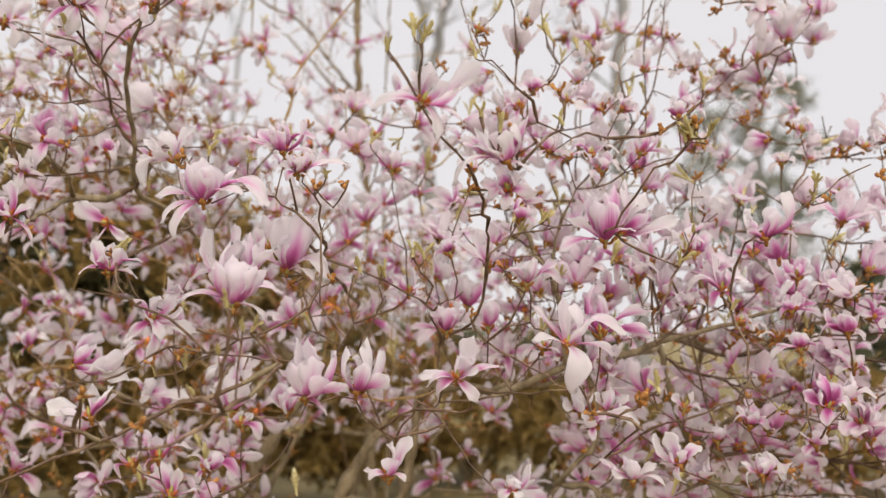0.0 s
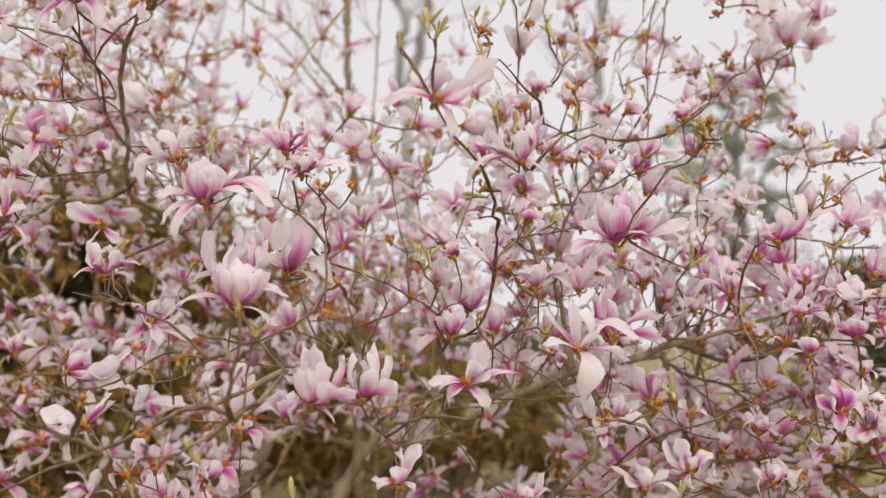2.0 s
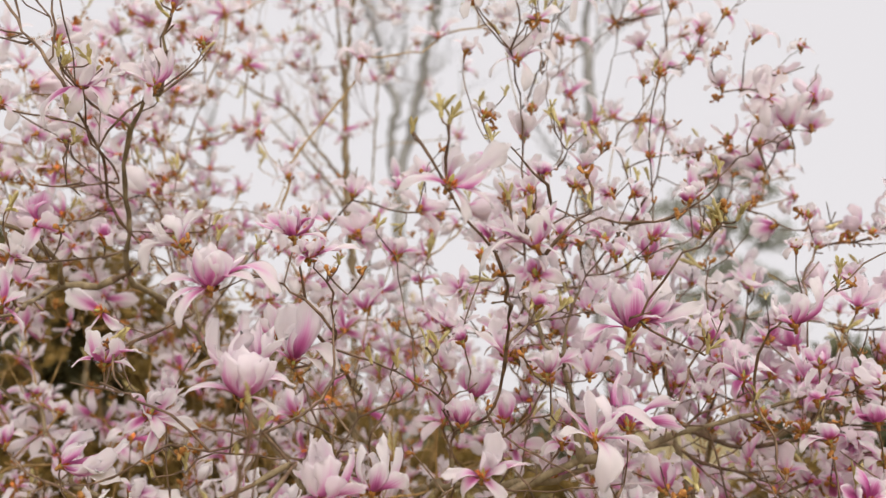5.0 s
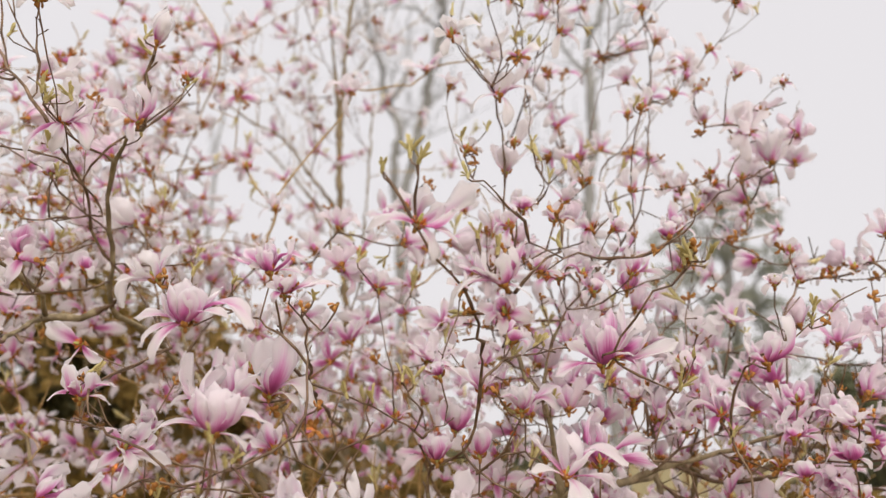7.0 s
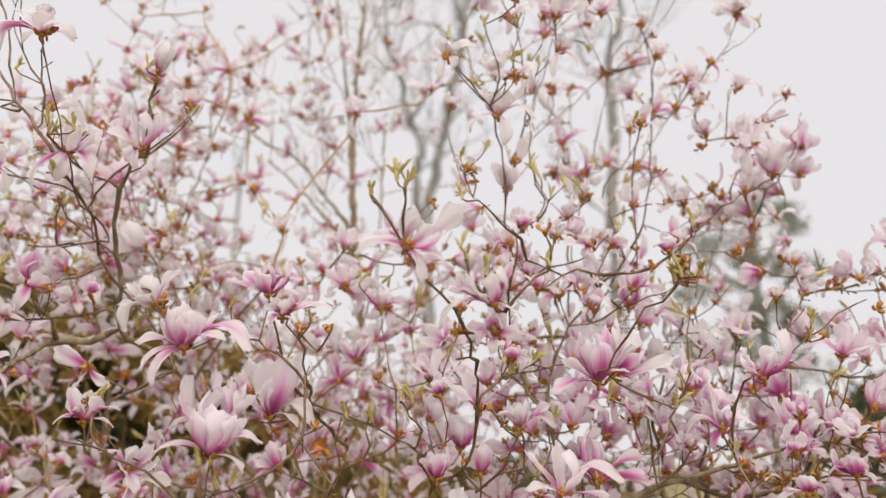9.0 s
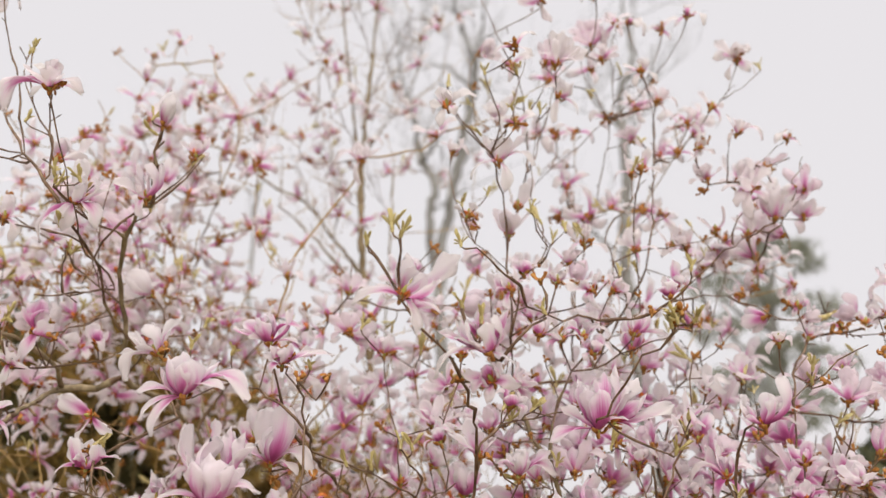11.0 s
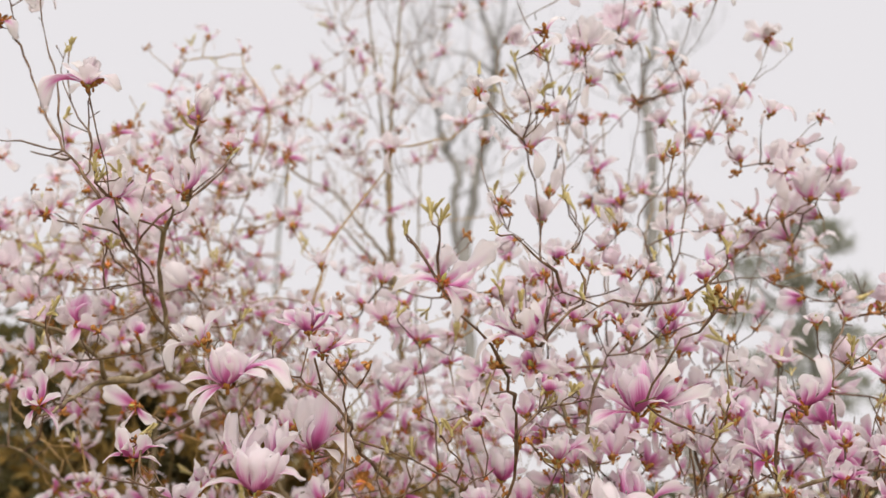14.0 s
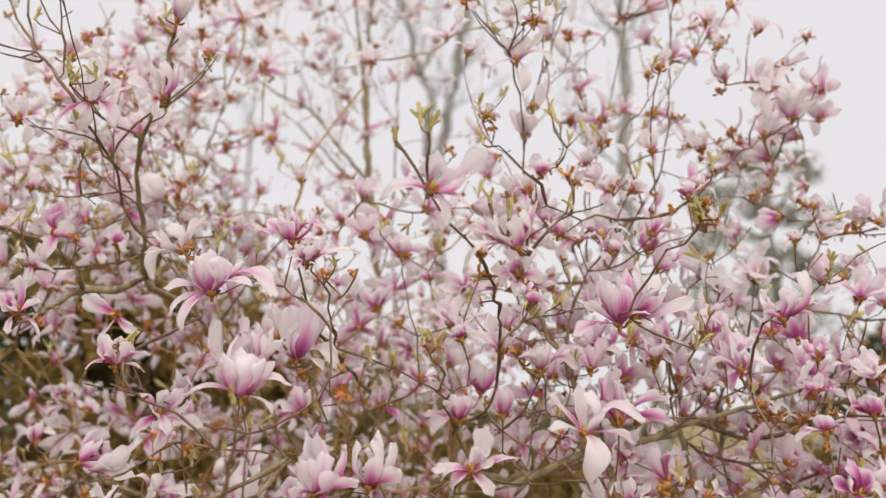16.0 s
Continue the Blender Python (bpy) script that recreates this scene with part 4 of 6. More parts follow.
open_flower(-0.547, 1.605, 1.635, (-95, 34, 6.2), (-109, -40, 5.2), (144, -33, 6.7), (173, -74, 6.9), (90, 46, 6.5), (96, -13, 9.1), (96, 19, 6.2))
open_flower(-0.717, 1.678, 1.550, (108, 5, 8.2), (111, -7, 9.1), (100, 9, 10.5), (94, 52, 7.9), (106, 52, 4.8), (87, 19, 13.5), (95, -13, 11.2))
open_flower(-0.372, 1.526, 1.476, (127, 84, 8.2), (113, 63, 8.2), (-174, 63, 7.0), (150, 47, 6.9), (-115, 45, 5.3), (111, 30, 5.5))
open_flower(-0.605, 1.486, 1.466, (124, 44, 7.9), (-91, 19, 7.8), (-103, 18, 5.2), (108, 56, 4.7))
open_flower(-0.675, 1.944, 1.480, (-95, 37, 4.1), (122, 45, 4.6), (94, 8, 5.8), (91, -5, 10.7), (172, -54, 2.8))
open_flower(-0.340, 1.886, 1.442, (-124, 73, 6.6), (124, 53, 5.9), (-114, 37, 4.1), (125, 72, 6.2))
open_flower(-0.331, 1.901, 1.639, (-115, 68, 6.1), (145, 64, 5.3), (-103, 18, 5.1), (-98, 45, 4.6))
open_flower(-0.077, 1.930, 1.704, (-101, 51, 5.4), (142, 77, 6.0), (113, 23, 4.0), (-99, 0, 5.1), (105, -45, 3.6))
open_flower(-0.601, 1.906, 1.673, (-133, 76, 6.7), (142, 63, 5.4), (100, 36, 4.1), (-155, 31, 2.9))
open_flower(0.301, 1.576, 1.781, (-103, 32, 7.9), (-105, -14, 9.4), (-123, 73, 7.8), (156, 72, 10.4), (108, 71, 12.3), (108, 56, 10.1), (127, 14, 6.0), (-99, 71, 9.5))
open_flower(0.340, 1.622, 1.799, (100, 14, 11.3), (97, 58, 9.4), (101, -36, 4.4), (100, 38, 7.9))
open_flower(0.288, 1.570, 1.608, (-8, 85, 10.0, 1.1), (-58, 68, 8.5, 1.05), (86, 24, 10.5, 0.6), (96, -2, 9.5, 0.75), (-84, 26, 6.0, 0.8), (-98, -12, 6.5, 0.7))
open_flower(0.223, 1.530, 1.588, (-12, 74, 9.5, 1.15), (-52, 46, 10.5, 0.75), (178, -68, 9.0, 1.25), (88, 12, 10.5, 0.55), (102, -12, 8.5, 0.65), (-100, 8, 6.5, 0.7))
open_flower(0.023, 1.449, 1.534, (116, 66, 7.6), (-98, 3, 6.2), (-109, -14, 5.1), (87, 12, 8.3), (136, 18, 5.1), (-114, -47, 4.7), (115, -47, 5.2))
open_flower(0.159, 1.616, 1.705, (100, 37, 7.1), (-115, 40, 4.3), (-104, 18, 4.9), (160, 56, 5.6), (92, 0, 6.5), (-78, 68, 4.4))
open_flower(0.090, 1.682, 1.744, (-134, 66, 7.8), (-115, 36, 7.7), (132, 39, 5.3), (111, 21, 4.3), (-103, 2, 3.9))
open_flower(0.008, 1.709, 1.616, (-119, 48, 4.9), (175, 57, 5.3), (104, 49, 4.5), (93, 72, 6.1), (-119, 71, 5.2))
open_flower(0.094, 1.785, 1.624, (-118, 70, 5.2), (156, 68, 6.0), (-168, 58, 5.5))
open_flower(0.253, 1.604, 1.470, (-178, 58, 5.3), (128, 49, 4.1), (-123, 13, 3.9), (-117, 69, 4.3), (154, 38, 3.5))
open_flower(0.314, 1.654, 1.461, (176, 59, 5.6), (101, 39, 5.1), (-124, 52, 4.7), (130, 5, 3.4))
open_flower(0.277, 1.587, 1.443, (-131, 27, 3.9), (100, 3, 7.9), (-104, 9, 4.0), (-161, -41, 3.6))
open_flower(0.585, 1.534, 1.781, (126, 61, 9.2), (-102, 55, 4.8), (-87, 57, 6.4), (96, 22, 6.4), (-118, 16, 4.6), (173, 70, 5.8))
deep_flower(0.590, 1.803, 1.702, (-105, 58, 7.7), (-121, 72, 8.1), (103, 8, 6.2), (-95, -4, 7.6), (127, -63, 4.8), (86, 23, 5.7), (-116, -58, 5.0))
deep_flower(0.717, 1.755, 1.657, (-133, 76, 6.5), (-96, 38, 4.0), (101, -11, 5.7), (170, 66, 4.4), (96, 19, 4.9), (-115, -33, 4.2))
deep_flower(0.806, 1.708, 1.613, (-98, 44, 6.3), (-128, 55, 4.5), (86, 54, 4.8), (-96, -10, 5.9), (87, -26, 3.8))
open_flower(0.745, 1.792, 1.727, (-101, 53, 4.7), (125, 72, 4.7), (118, 29, 3.5), (-115, 22, 2.9))
open_flower(0.716, 1.718, 1.581, (-102, -18, 6.8), (-110, 64, 3.6), (99, 31, 2.0), (-102, 11, 4.8), (88, -24, 3.3))
deep_flower(0.707, 1.585, 1.475, (-122, 72, 6.5), (145, 62, 4.8), (108, -8, 3.5), (-94, 33, 5.3), (-147, -46, 4.2))
open_flower(0.845, 1.771, 1.539, (-97, 42, 6.3), (108, 56, 3.4), (-99, -15, 4.2), (88, -23, 2.9))
deep_flower(0.201, 1.738, 1.580, (-97, -30, 4.3), (103, 47, 3.0), (-97, 41, 2.5), (108, -13, 3.4))
open_flower(0.660, 1.973, 1.590, (-104, 57, 4.1), (104, 49, 3.4), (110, -17, 2.9), (-102, -13, 3.6))
open_flower(0.552, 1.911, 1.674, (-98, 45, 3.6), (112, 61, 3.8), (111, -1, 3.2), (-105, -45, 3.0))
open_flower(0.435, 1.906, 1.724, (-101, 52, 4.2), (116, 66, 4.5), (110, 11, 3.8), (-110, -52, 2.7))
open_flower(0.527, 1.839, 1.793, (-102, 54, 5.0), (138, 76, 5.0), (97, 23, 4.0), (-101, -13, 3.8))
open_flower(0.618, 1.749, 1.428, (-105, 58, 4.4), (146, 58, 3.6), (107, -11, 3.5), (-105, 2, 3.5))
open_flower(0.518, 1.851, 1.450, (-101, 52, 4.0), (116, 66, 4.3), (112, 1, 3.0))
deep_flower(-0.831, 1.752, 2.011, (-108, 63, 6.2), (114, 84, 7.3), (112, -12, 5.6), (-146, -72, 7.0), (95, -24, 8.3), (131, 17, 5.6))
deep_flower(-0.711, 1.603, 2.246, (132, 74, 8.9), (102, 15, 9.0), (110, -46, 8.8), (-121, -76, 6.5), (-76, -49, 10.6), (167, 64, 3.9), (-116, -66, 5.7))
open_flower(-0.603, 1.693, 2.285, (-122, 72, 8.8), (148, 69, 7.7), (-95, 36, 7.9), (-159, 41, 3.4), (166, -67, 5.6), (82, 72, 8.9))
open_flower(-0.859, 1.714, 1.942, (102, 44, 3.2), (-170, 64, 3.9), (103, -12, 4.8), (-157, -71, 4.3))
deep_flower(-0.862, 1.913, 2.248, (-95, 34, 3.1), (121, 36, 3.7), (-86, -11, 4.4), (107, -21, 3.3))
deep_flower(-0.302, 1.599, 1.954, (176, 70, 6.0), (-97, 42, 6.3), (-92, 23, 8.1), (95, 59, 7.8), (97, 25, 6.5), (-142, 51, 5.6), (-121, 12, 4.1), (100, -9, 6.4))
open_flower(-0.266, 1.546, 1.904, (-148, 45, 4.2), (142, -24, 5.2), (99, 7, 10.0), (97, 23, 6.3), (-133, -35, 3.0), (-94, 29, 3.5))
open_flower(-0.718, 1.801, 1.996, (-122, 72, 4.5), (124, 41, 3.8), (-121, 5, 1.9), (129, -29, 3.4))
open_flower(-0.495, 1.550, 1.929, (-94, 33, 6.9), (-96, 0, 6.9), (-124, 73, 5.6), (-121, 13, 4.2), (94, 61, 7.2), (-89, -39, 7.5))
open_flower(-0.418, 2.298, 2.276, (-98, 45, 5.9), (116, 66, 5.6), (-96, -30, 4.7), (102, -17, 4.6))
open_flower(-0.120, 1.981, 1.997, (-102, 54, 5.4), (133, 74, 4.5), (104, 6, 5.5), (-104, -57, 3.3))
open_flower(-0.032, 1.291, 1.964, (-93, -11, 7.8), (-91, 15, 4.5), (105, 31, 11.0), (133, -66, 7.0), (103, -31, 7.8), (122, 13, 7.0))
open_flower(0.103, 1.332, 1.881, (130, 61, 7.6), (-92, 24, 8.6), (-96, -26, 9.6), (-98, 45, 7.4), (100, -33, 4.7), (-127, 27, 4.2), (166, 60, 6.1))
deep_flower(0.107, 1.369, 1.840, (-103, 13, 4.7), (157, 43, 3.8), (104, -11, 4.3), (-117, -27, 3.9), (-144, -62, 3.7))
open_flower(0.158, 1.890, 2.436, (102, 44, 6.9), (98, -10, 7.7), (149, -78, 8.8), (-103, -36, 6.5), (-102, 54, 3.8), (-90, 64, 6.8))
open_flower(0.184, 2.016, 2.294, (-107, 61, 6.0), (113, 42, 7.2), (159, 39, 5.1), (-163, 69, 5.5))
open_flower(0.210, 2.051, 2.380, (109, 59, 6.8), (-141, 51, 2.8), (137, 60, 5.2))
open_flower(0.845, 2.034, 2.331, (-111, 65, 6.0), (170, 62, 6.6), (104, 48, 7.9), (137, 38, 4.6), (-142, 64, 5.2))
open_flower(0.788, 2.024, 2.400, (-161, 79, 7.7), (-98, 1, 5.7), (92, 47, 7.6), (-155, -76, 7.6), (-112, -46, 4.9), (102, -45, 4.2))
open_flower(0.715, 2.116, 2.469, (-102, 54, 4.3), (101, 39, 3.9), (-167, 63, 3.6), (-100, -15, 4.1))
open_flower(0.542, 2.215, 2.526, (-117, 69, 5.0), (-98, -22, 4.3), (92, 0, 3.4), (117, 67, 3.6))
open_flower(0.730, 2.140, 2.334, (-97, 42, 4.8), (145, 64, 5.3), (158, -57, 1.6))
open_flower(0.359, 1.966, 2.252, (-101, 53, 5.3), (153, 61, 3.9), (-119, -38, 3.9), (88, -21, 4.7))
open_flower(0.501, 2.061, 2.262, (-95, 35, 4.1), (89, -18, 5.3), (132, -87, 4.7), (-118, 70, 4.7))
open_flower(0.450, 1.959, 1.990, (-133, 76, 7.4), (126, 53, 5.4), (94, 10, 5.7), (-100, -2, 4.5), (132, 74, 6.5))
open_flower(0.531, 1.886, 2.099, (-123, 72, 5.1), (100, 38, 4.1), (-106, 12, 3.7), (170, 64, 3.8))
open_flower(0.048, 2.031, 2.522, (-96, 37, 4.2), (121, 45, 4.9), (155, 16, 2.5), (91, -4, 4.0))
open_flower(0.207, 1.887, 2.161, (-99, 46, 3.8), (118, 28, 3.3), (162, -53, 2.9), (-114, 68, 5.0))
open_flower(0.343, 1.816, 1.963, (-101, 51, 4.7), (122, 70, 4.3), (108, -4, 3.6), (-105, -37, 3.0))
open_flower(0.060, 1.827, 1.965, (-98, 45, 3.5), (133, 74, 4.2), (111, -22, 2.7))
open_flower(0.318, 1.976, 2.209, (-98, 45, 3.9), (117, 67, 3.9), (107, -21, 3.3), (-102, -39, 3.3))
open_flower(0.614, 2.151, 2.297, (-101, 52, 5.0), (117, 67, 4.3), (107, -5, 3.8))
open_flower(0.285, 1.912, 2.009, (-98, 45, 3.7), (116, 66, 4.7), (107, 8, 4.3), (-103, -54, 3.4))
open_flower(0.746, 1.847, 1.986, (-95, 34, 3.0), (107, 55, 3.0), (114, -25, 2.5), (-100, -46, 3.7))
open_flower(-0.798, 1.691, 2.377, (103, 27, 8.9), (106, 0, 7.1), (121, 69, 5.1), (-87, -19, 4.7), (-137, -74, 5.2))
open_flower(-0.938, 1.761, 2.270, (-117, 66, 5.5), (127, 72, 5.6), (-103, -33, 3.5), (106, -62, 6.6), (90, 5, 4.0))
open_flower(-0.533, 1.787, 2.424, (-101, 41, 4.6), (103, 50, 4.9), (-107, -62, 3.3), (78, -45, 2.4))
open_flower(-0.503, 2.302, 2.398, (-108, 56, 3.9), (105, 54, 3.9), (-97, -78, 4.7))
open_flower(-1.011, 3.095, 2.479, (-97, 27, 6.5), (107, 27, 5.5), (102, -61, 3.6))
open_flower(-0.843, 3.029, 2.819, (-105, 51, 4.7), (96, 29, 4.2), (97, -67, 4.3))
deep_flower(-0.793, 1.547, 1.822, (-102, 45, 4.5), (160, 78, 6.7), (109, 27, 4.8), (-148, -70, 4.3), (88, -53, 7.1), (-142, 16, 2.9))
open_flower(-0.993, 1.719, 2.850, (-125, 42, 6.5), (135, 65, 5.3), (91, -12, 7.4), (79, -63, 8.9), (-67, -79, 8.6), (-81, -31, 6.7))
open_flower(-0.732, 1.489, 2.442, (124, 75, 6.0), (85, -8, 6.4), (-101, 0, 7.7), (-95, -32, 9.6), (124, 19, 4.7))
open_flower(-0.232, 2.390, 2.659, (-100, -2, 7.6), (99, 31, 7.4), (-4, -86, 7.7), (134, 50, 5.2), (-111, 43, 5.0))
open_flower(0.040, 1.708, 2.493, (-127, 59, 4.8), (94, 19, 6.5), (-105, -69, 5.4), (-110, 6, 4.1), (129, -56, 3.2))
open_flower(0.309, 1.913, 2.705, (-165, 70, 7.8), (96, 23, 7.8), (-120, 22, 3.7), (118, -6, 3.9), (152, 60, 6.8))
open_flower(0.318, 1.958, 2.636, (107, 44, 4.2), (-99, -74, 5.9), (85, -45, 4.9), (-105, 33, 3.5))
open_flower(0.304, 2.095, 3.008, (-94, 3, 5.7), (70, -66, 5.5), (-94, -51, 3.7), (128, 62, 4.9))
open_flower(0.866, 2.210, 2.870, (-109, 40, 7.0), (86, -43, 4.9), (-76, -67, 5.3), (147, 69, 3.8))
open_flower(0.559, 2.082, 2.770, (-101, 23, 4.0), (90, -42, 4.1), (123, 60, 3.2), (-88, -68, 3.7))
open_flower(0.615, 2.156, 2.717, (-110, 41, 3.9), (84, -11, 4.3), (13, -83, 4.8), (119, 57, 3.6))
open_flower(0.779, 2.213, 2.727, (-115, 48, 4.3), (91, 10, 2.8), (50, -80, 4.7))
open_flower(0.699, 2.179, 2.660, (-98, 16, 3.9), (76, -30, 3.1), (150, 69, 3.8))
open_flower(0.669, 2.203, 2.584, (-96, 10, 3.3), (78, -26, 4.8), (134, 65, 3.9))
open_flower(0.787, 2.054, 2.574, (-122, 55, 4.4), (83, -14, 5.2), (123, 28, 3.0), (-96, -55, 3.4))
open_flower(0.514, 1.979, 2.446, (-106, 34, 3.3), (135, 65, 4.5), (99, -13, 3.9))
open_flower(0.685, 2.061, 2.538, (-72, -46, 3.9), (82, -16, 3.6), (137, 28, 2.1))
open_flower(-1.016, 2.954, 3.412, (-111, 43, 6.6), (99, 31, 5.6), (73, -63, 5.6))
open_flower(-0.745, 2.878, 3.049, (-95, 6, 8.8), (96, 24, 6.5), (-78, -61, 5.9), (73, -60, 6.1))
open_flower(-0.432, 2.916, 3.293, (-99, 19, 4.8), (96, 24, 5.0), (-1, -83, 4.8))
open_flower(-0.852, 2.891, 3.308, (-131, 61, 5.7), (100, 34, 3.8), (55, -78, 4.9))
open_flower(-1.084, 2.879, 3.313, (-108, 37, 4.8), (87, -1, 3.8), (-84, -81, 3.4))
open_flower(0.647, 2.135, 2.289, (-104, 49, 4.6), (125, 71, 4.1), (109, -7, 2.9), (-98, -17, 5.6))
open_flower(0.578, 1.960, 2.137, (-99, 36, 5.0), (-130, 72, 7.2), (116, 33, 3.9), (-100, -24, 4.4), (82, -31, 4.5))
open_flower(0.808, 2.131, 2.318, (127, 72, 4.3), (84, -23, 3.5), (-106, -1, 3.7))
open_flower(0.363, 1.909, 2.123, (-100, 38, 3.9), (118, 67, 4.1), (-101, 8, 6.5), (129, -60, 6.2), (-105, -62, 3.5))
open_flower(0.287, 1.953, 2.155, (-127, 71, 4.9), (104, 52, 4.7), (101, -2, 4.7), (-99, 36, 3.4))
open_flower(0.402, 1.862, 2.109, (93, 18, 3.7), (176, -70, 5.8), (-131, 73, 3.6), (99, -44, 3.9))
open_flower(0.172, 1.858, 2.113, (-103, 46, 5.0), (133, 74, 4.8), (-146, -76, 5.1), (94, 24, 4.5), (-101, -25, 4.0))
open_flower(0.322, 1.832, 1.998, (-107, 55, 4.5), (99, 41, 4.8), (-105, 10, 4.8), (138, -59, 3.7), (91, 7, 6.1))
open_flower(0.443, 1.881, 2.015, (-133, 73, 5.7), (101, 44, 5.3), (89, -1, 7.1), (-103, -31, 3.6))
open_flower(0.223, 1.780, 1.997, (-103, 47, 3.8), (108, 59, 4.3), (100, -14, 4.5), (-102, -60, 3.7))
open_flower(0.887, 2.071, 2.111, (-103, 47, 3.8), (125, 71, 3.9), (111, -13, 2.6), (-107, -50, 3.1))
open_flower(0.910, 2.086, 2.040, (-98, 32, 4.0), (92, 15, 4.2), (123, 70, 3.7), (108, -22, 2.7))
open_flower(1.049, 2.082, 2.070, (-99, 35, 3.2), (109, 60, 4.2), (90, 2, 3.4))
open_flower(0.080, 1.919, 2.312, (-100, 40, 3.6), (108, 57, 3.7), (104, -6, 3.7))
open_flower(0.537, 1.870, 1.822, (-96, 26, 4.7), (174, 79, 7.1), (98, 37, 5.6), (102, -38, 3.4), (-102, -22, 4.0))
open_flower(0.434, 1.885, 1.741, (-111, 59, 4.3), (114, 64, 4.9), (92, 14, 3.9), (-107, -41, 2.9))
open_flower(0.013, 1.770, 1.780, (-97, 28, 3.8), (-140, 75, 4.4), (96, 31, 3.2), (-103, -42, 3.6))
open_flower(0.149, 1.658, 1.835, (-100, 37, 4.0), (174, 79, 4.1), (95, 25, 3.7), (106, -55, 3.1))
open_flower(0.642, 1.858, 1.633, (-104, 49, 3.1), (101, 46, 2.7), (84, -24, 2.7))
open_flower(0.557, 2.166, 1.618, (-113, 62, 4.3), (118, 68, 4.5), (89, -1, 2.4))
open_flower(0.336, 1.546, 1.352, (-93, 33, 7.0), (-131, 64, 5.0), (95, 36, 4.9), (100, -12, 5.5), (-119, 22, 4.8))
open_flower(0.448, 1.644, 1.365, (-95, 46, 7.4), (-102, 65, 6.7), (96, 39, 4.9), (163, -62, 3.7), (-104, 4, 4.0))
open_flower(0.601, 1.644, 1.344, (-93, 34, 4.4), (120, 78, 4.7), (91, 2, 4.0), (-113, 76, 4.0), (-107, -35, 3.3))
open_flower(0.764, 1.627, 1.482, (-96, 47, 5.1), (140, 82, 5.4), (92, 10, 5.0), (-101, 8, 5.5), (111, -46, 3.2))
deep_flower(0.725, 1.687, 1.396, (-94, 37, 4.0), (116, 76, 4.2), (92, 13, 4.2), (-105, -40, 3.6))
open_flower(0.614, 1.942, 1.373, (-95, 46, 3.8), (103, 64, 4.0), (90, -11, 3.5), (-80, -59, 3.3))
open_flower(0.116, 1.449, 1.348, (119, 55, 5.6), (94, 29, 3.9), (-112, -29, 2.6), (157, -27, 2.3), (-108, 73, 2.8))
deep_flower(-0.541, 1.657, 1.374, (-97, 54, 6.4), (102, 63, 5.2), (92, 15, 6.3), (-111, -53, 3.3))
deep_flower(-0.519, 1.664, 1.302, (-94, 38, 4.9), (110, 73, 5.6), (92, 16, 5.4))
deep_flower(-0.592, 1.659, 1.359, (-96, 51, 4.1), (102, 63, 5.2), (-114, -44, 2.7))
deep_flower(-0.467, 1.709, 1.345, (-94, 38, 4.1), (97, 46, 4.6), (89, -13, 6.5), (-121, -62, 3.0))
open_flower(-0.407, 1.750, 1.427, (-94, 39, 3.3), (97, 47, 3.1), (101, -37, 4.9), (-87, -17, 2.2))
open_flower(-0.092, 1.470, 1.369, (158, 74, 6.2), (85, 62, 7.4), (-106, 17, 4.1), (-124, 0, 3.5), (127, -8, 3.4))
open_flower(-1.082, 2.247, 1.578, (-96, 48, 5.6), (112, 74, 5.9), (93, 24, 5.4), (-81, -53, 2.9))
open_flower(-1.052, 2.335, 1.702, (-93, 36, 3.9), (104, 66, 3.9), (89, -15, 3.3), (-82, -49, 3.2))
open_flower(-0.994, 2.338, 1.658, (-95, 44, 3.7), (102, 63, 3.5), (90, -9, 3.2))

# spent flowers, closed buds and sprouting leaves
spent_flower(-0.756, 1.545, 2.476)
spent_flower(-0.949, 1.635, 2.783)
spent_flower(-1.040, 1.660, 2.701)
spent_flower(0.864, 2.200, 2.880)
spent_flower(0.793, 2.050, 2.427)
spent_flower(0.953, 2.150, 2.598)
spent_flower(-0.387, 3.640, 3.207)
spent_flower(-0.791, 2.900, 2.755)
spent_flower(-0.916, 2.900, 2.727)
spent_flower(0.578, 2.259, 3.029)
spent_flower(0.723, 2.164, 2.988)
spent_flower(0.131, 2.083, 3.050)
spent_flower(0.466, 2.141, 3.051)
spent_flower(0.689, 2.314, 3.038)
spent_flower(0.339, 2.165, 3.120)
spent_flower(0.209, 2.060, 2.787)
spent_flower(0.198, 1.762, 2.667)
spent_flower(0.855, 2.149, 2.458)
spent_flower(0.197, 1.837, 2.509)
spent_flower(0.519, 2.393, 2.783)
spent_flower(-0.858, 2.585, 2.472)
spent_flower(-1.175, 2.515, 2.363)
spent_flower(0.679, 1.917, 1.615)
spent_flower(0.705, 1.817, 1.598)
spent_flower(0.992, 2.083, 2.057)
spent_flower(0.679, 1.744, 1.338)
closed_bud(-0.551, 1.621, 2.421, (126, 61, 6.5))
closed_bud(0.879, 1.972, 2.390, (-100, -19, 4.0))
closed_bud(-0.561, 2.038, 1.498, (104, 47, 4.6))
leaf_sprout(-0.086, 1.279, 2.046, (-168, 52, 2.2), (148, 47, 2.4))
leaf_sprout(-0.031, 1.255, 2.051, (-136, 51, 3.1), (134, 52, 3.8), (135, 11, 3.2))
leaf_sprout(0.061, 1.321, 1.951, (-126, 45, 3.3), (162, 57, 2.8))
leaf_sprout(0.193, 1.356, 1.949, (148, 78, 2.8), (-119, 22, 2.5))
leaf_sprout(0.426, 1.410, 1.943, (-154, 58, 3.1), (-108, 22, 4.1), (-127, -2, 3.2))
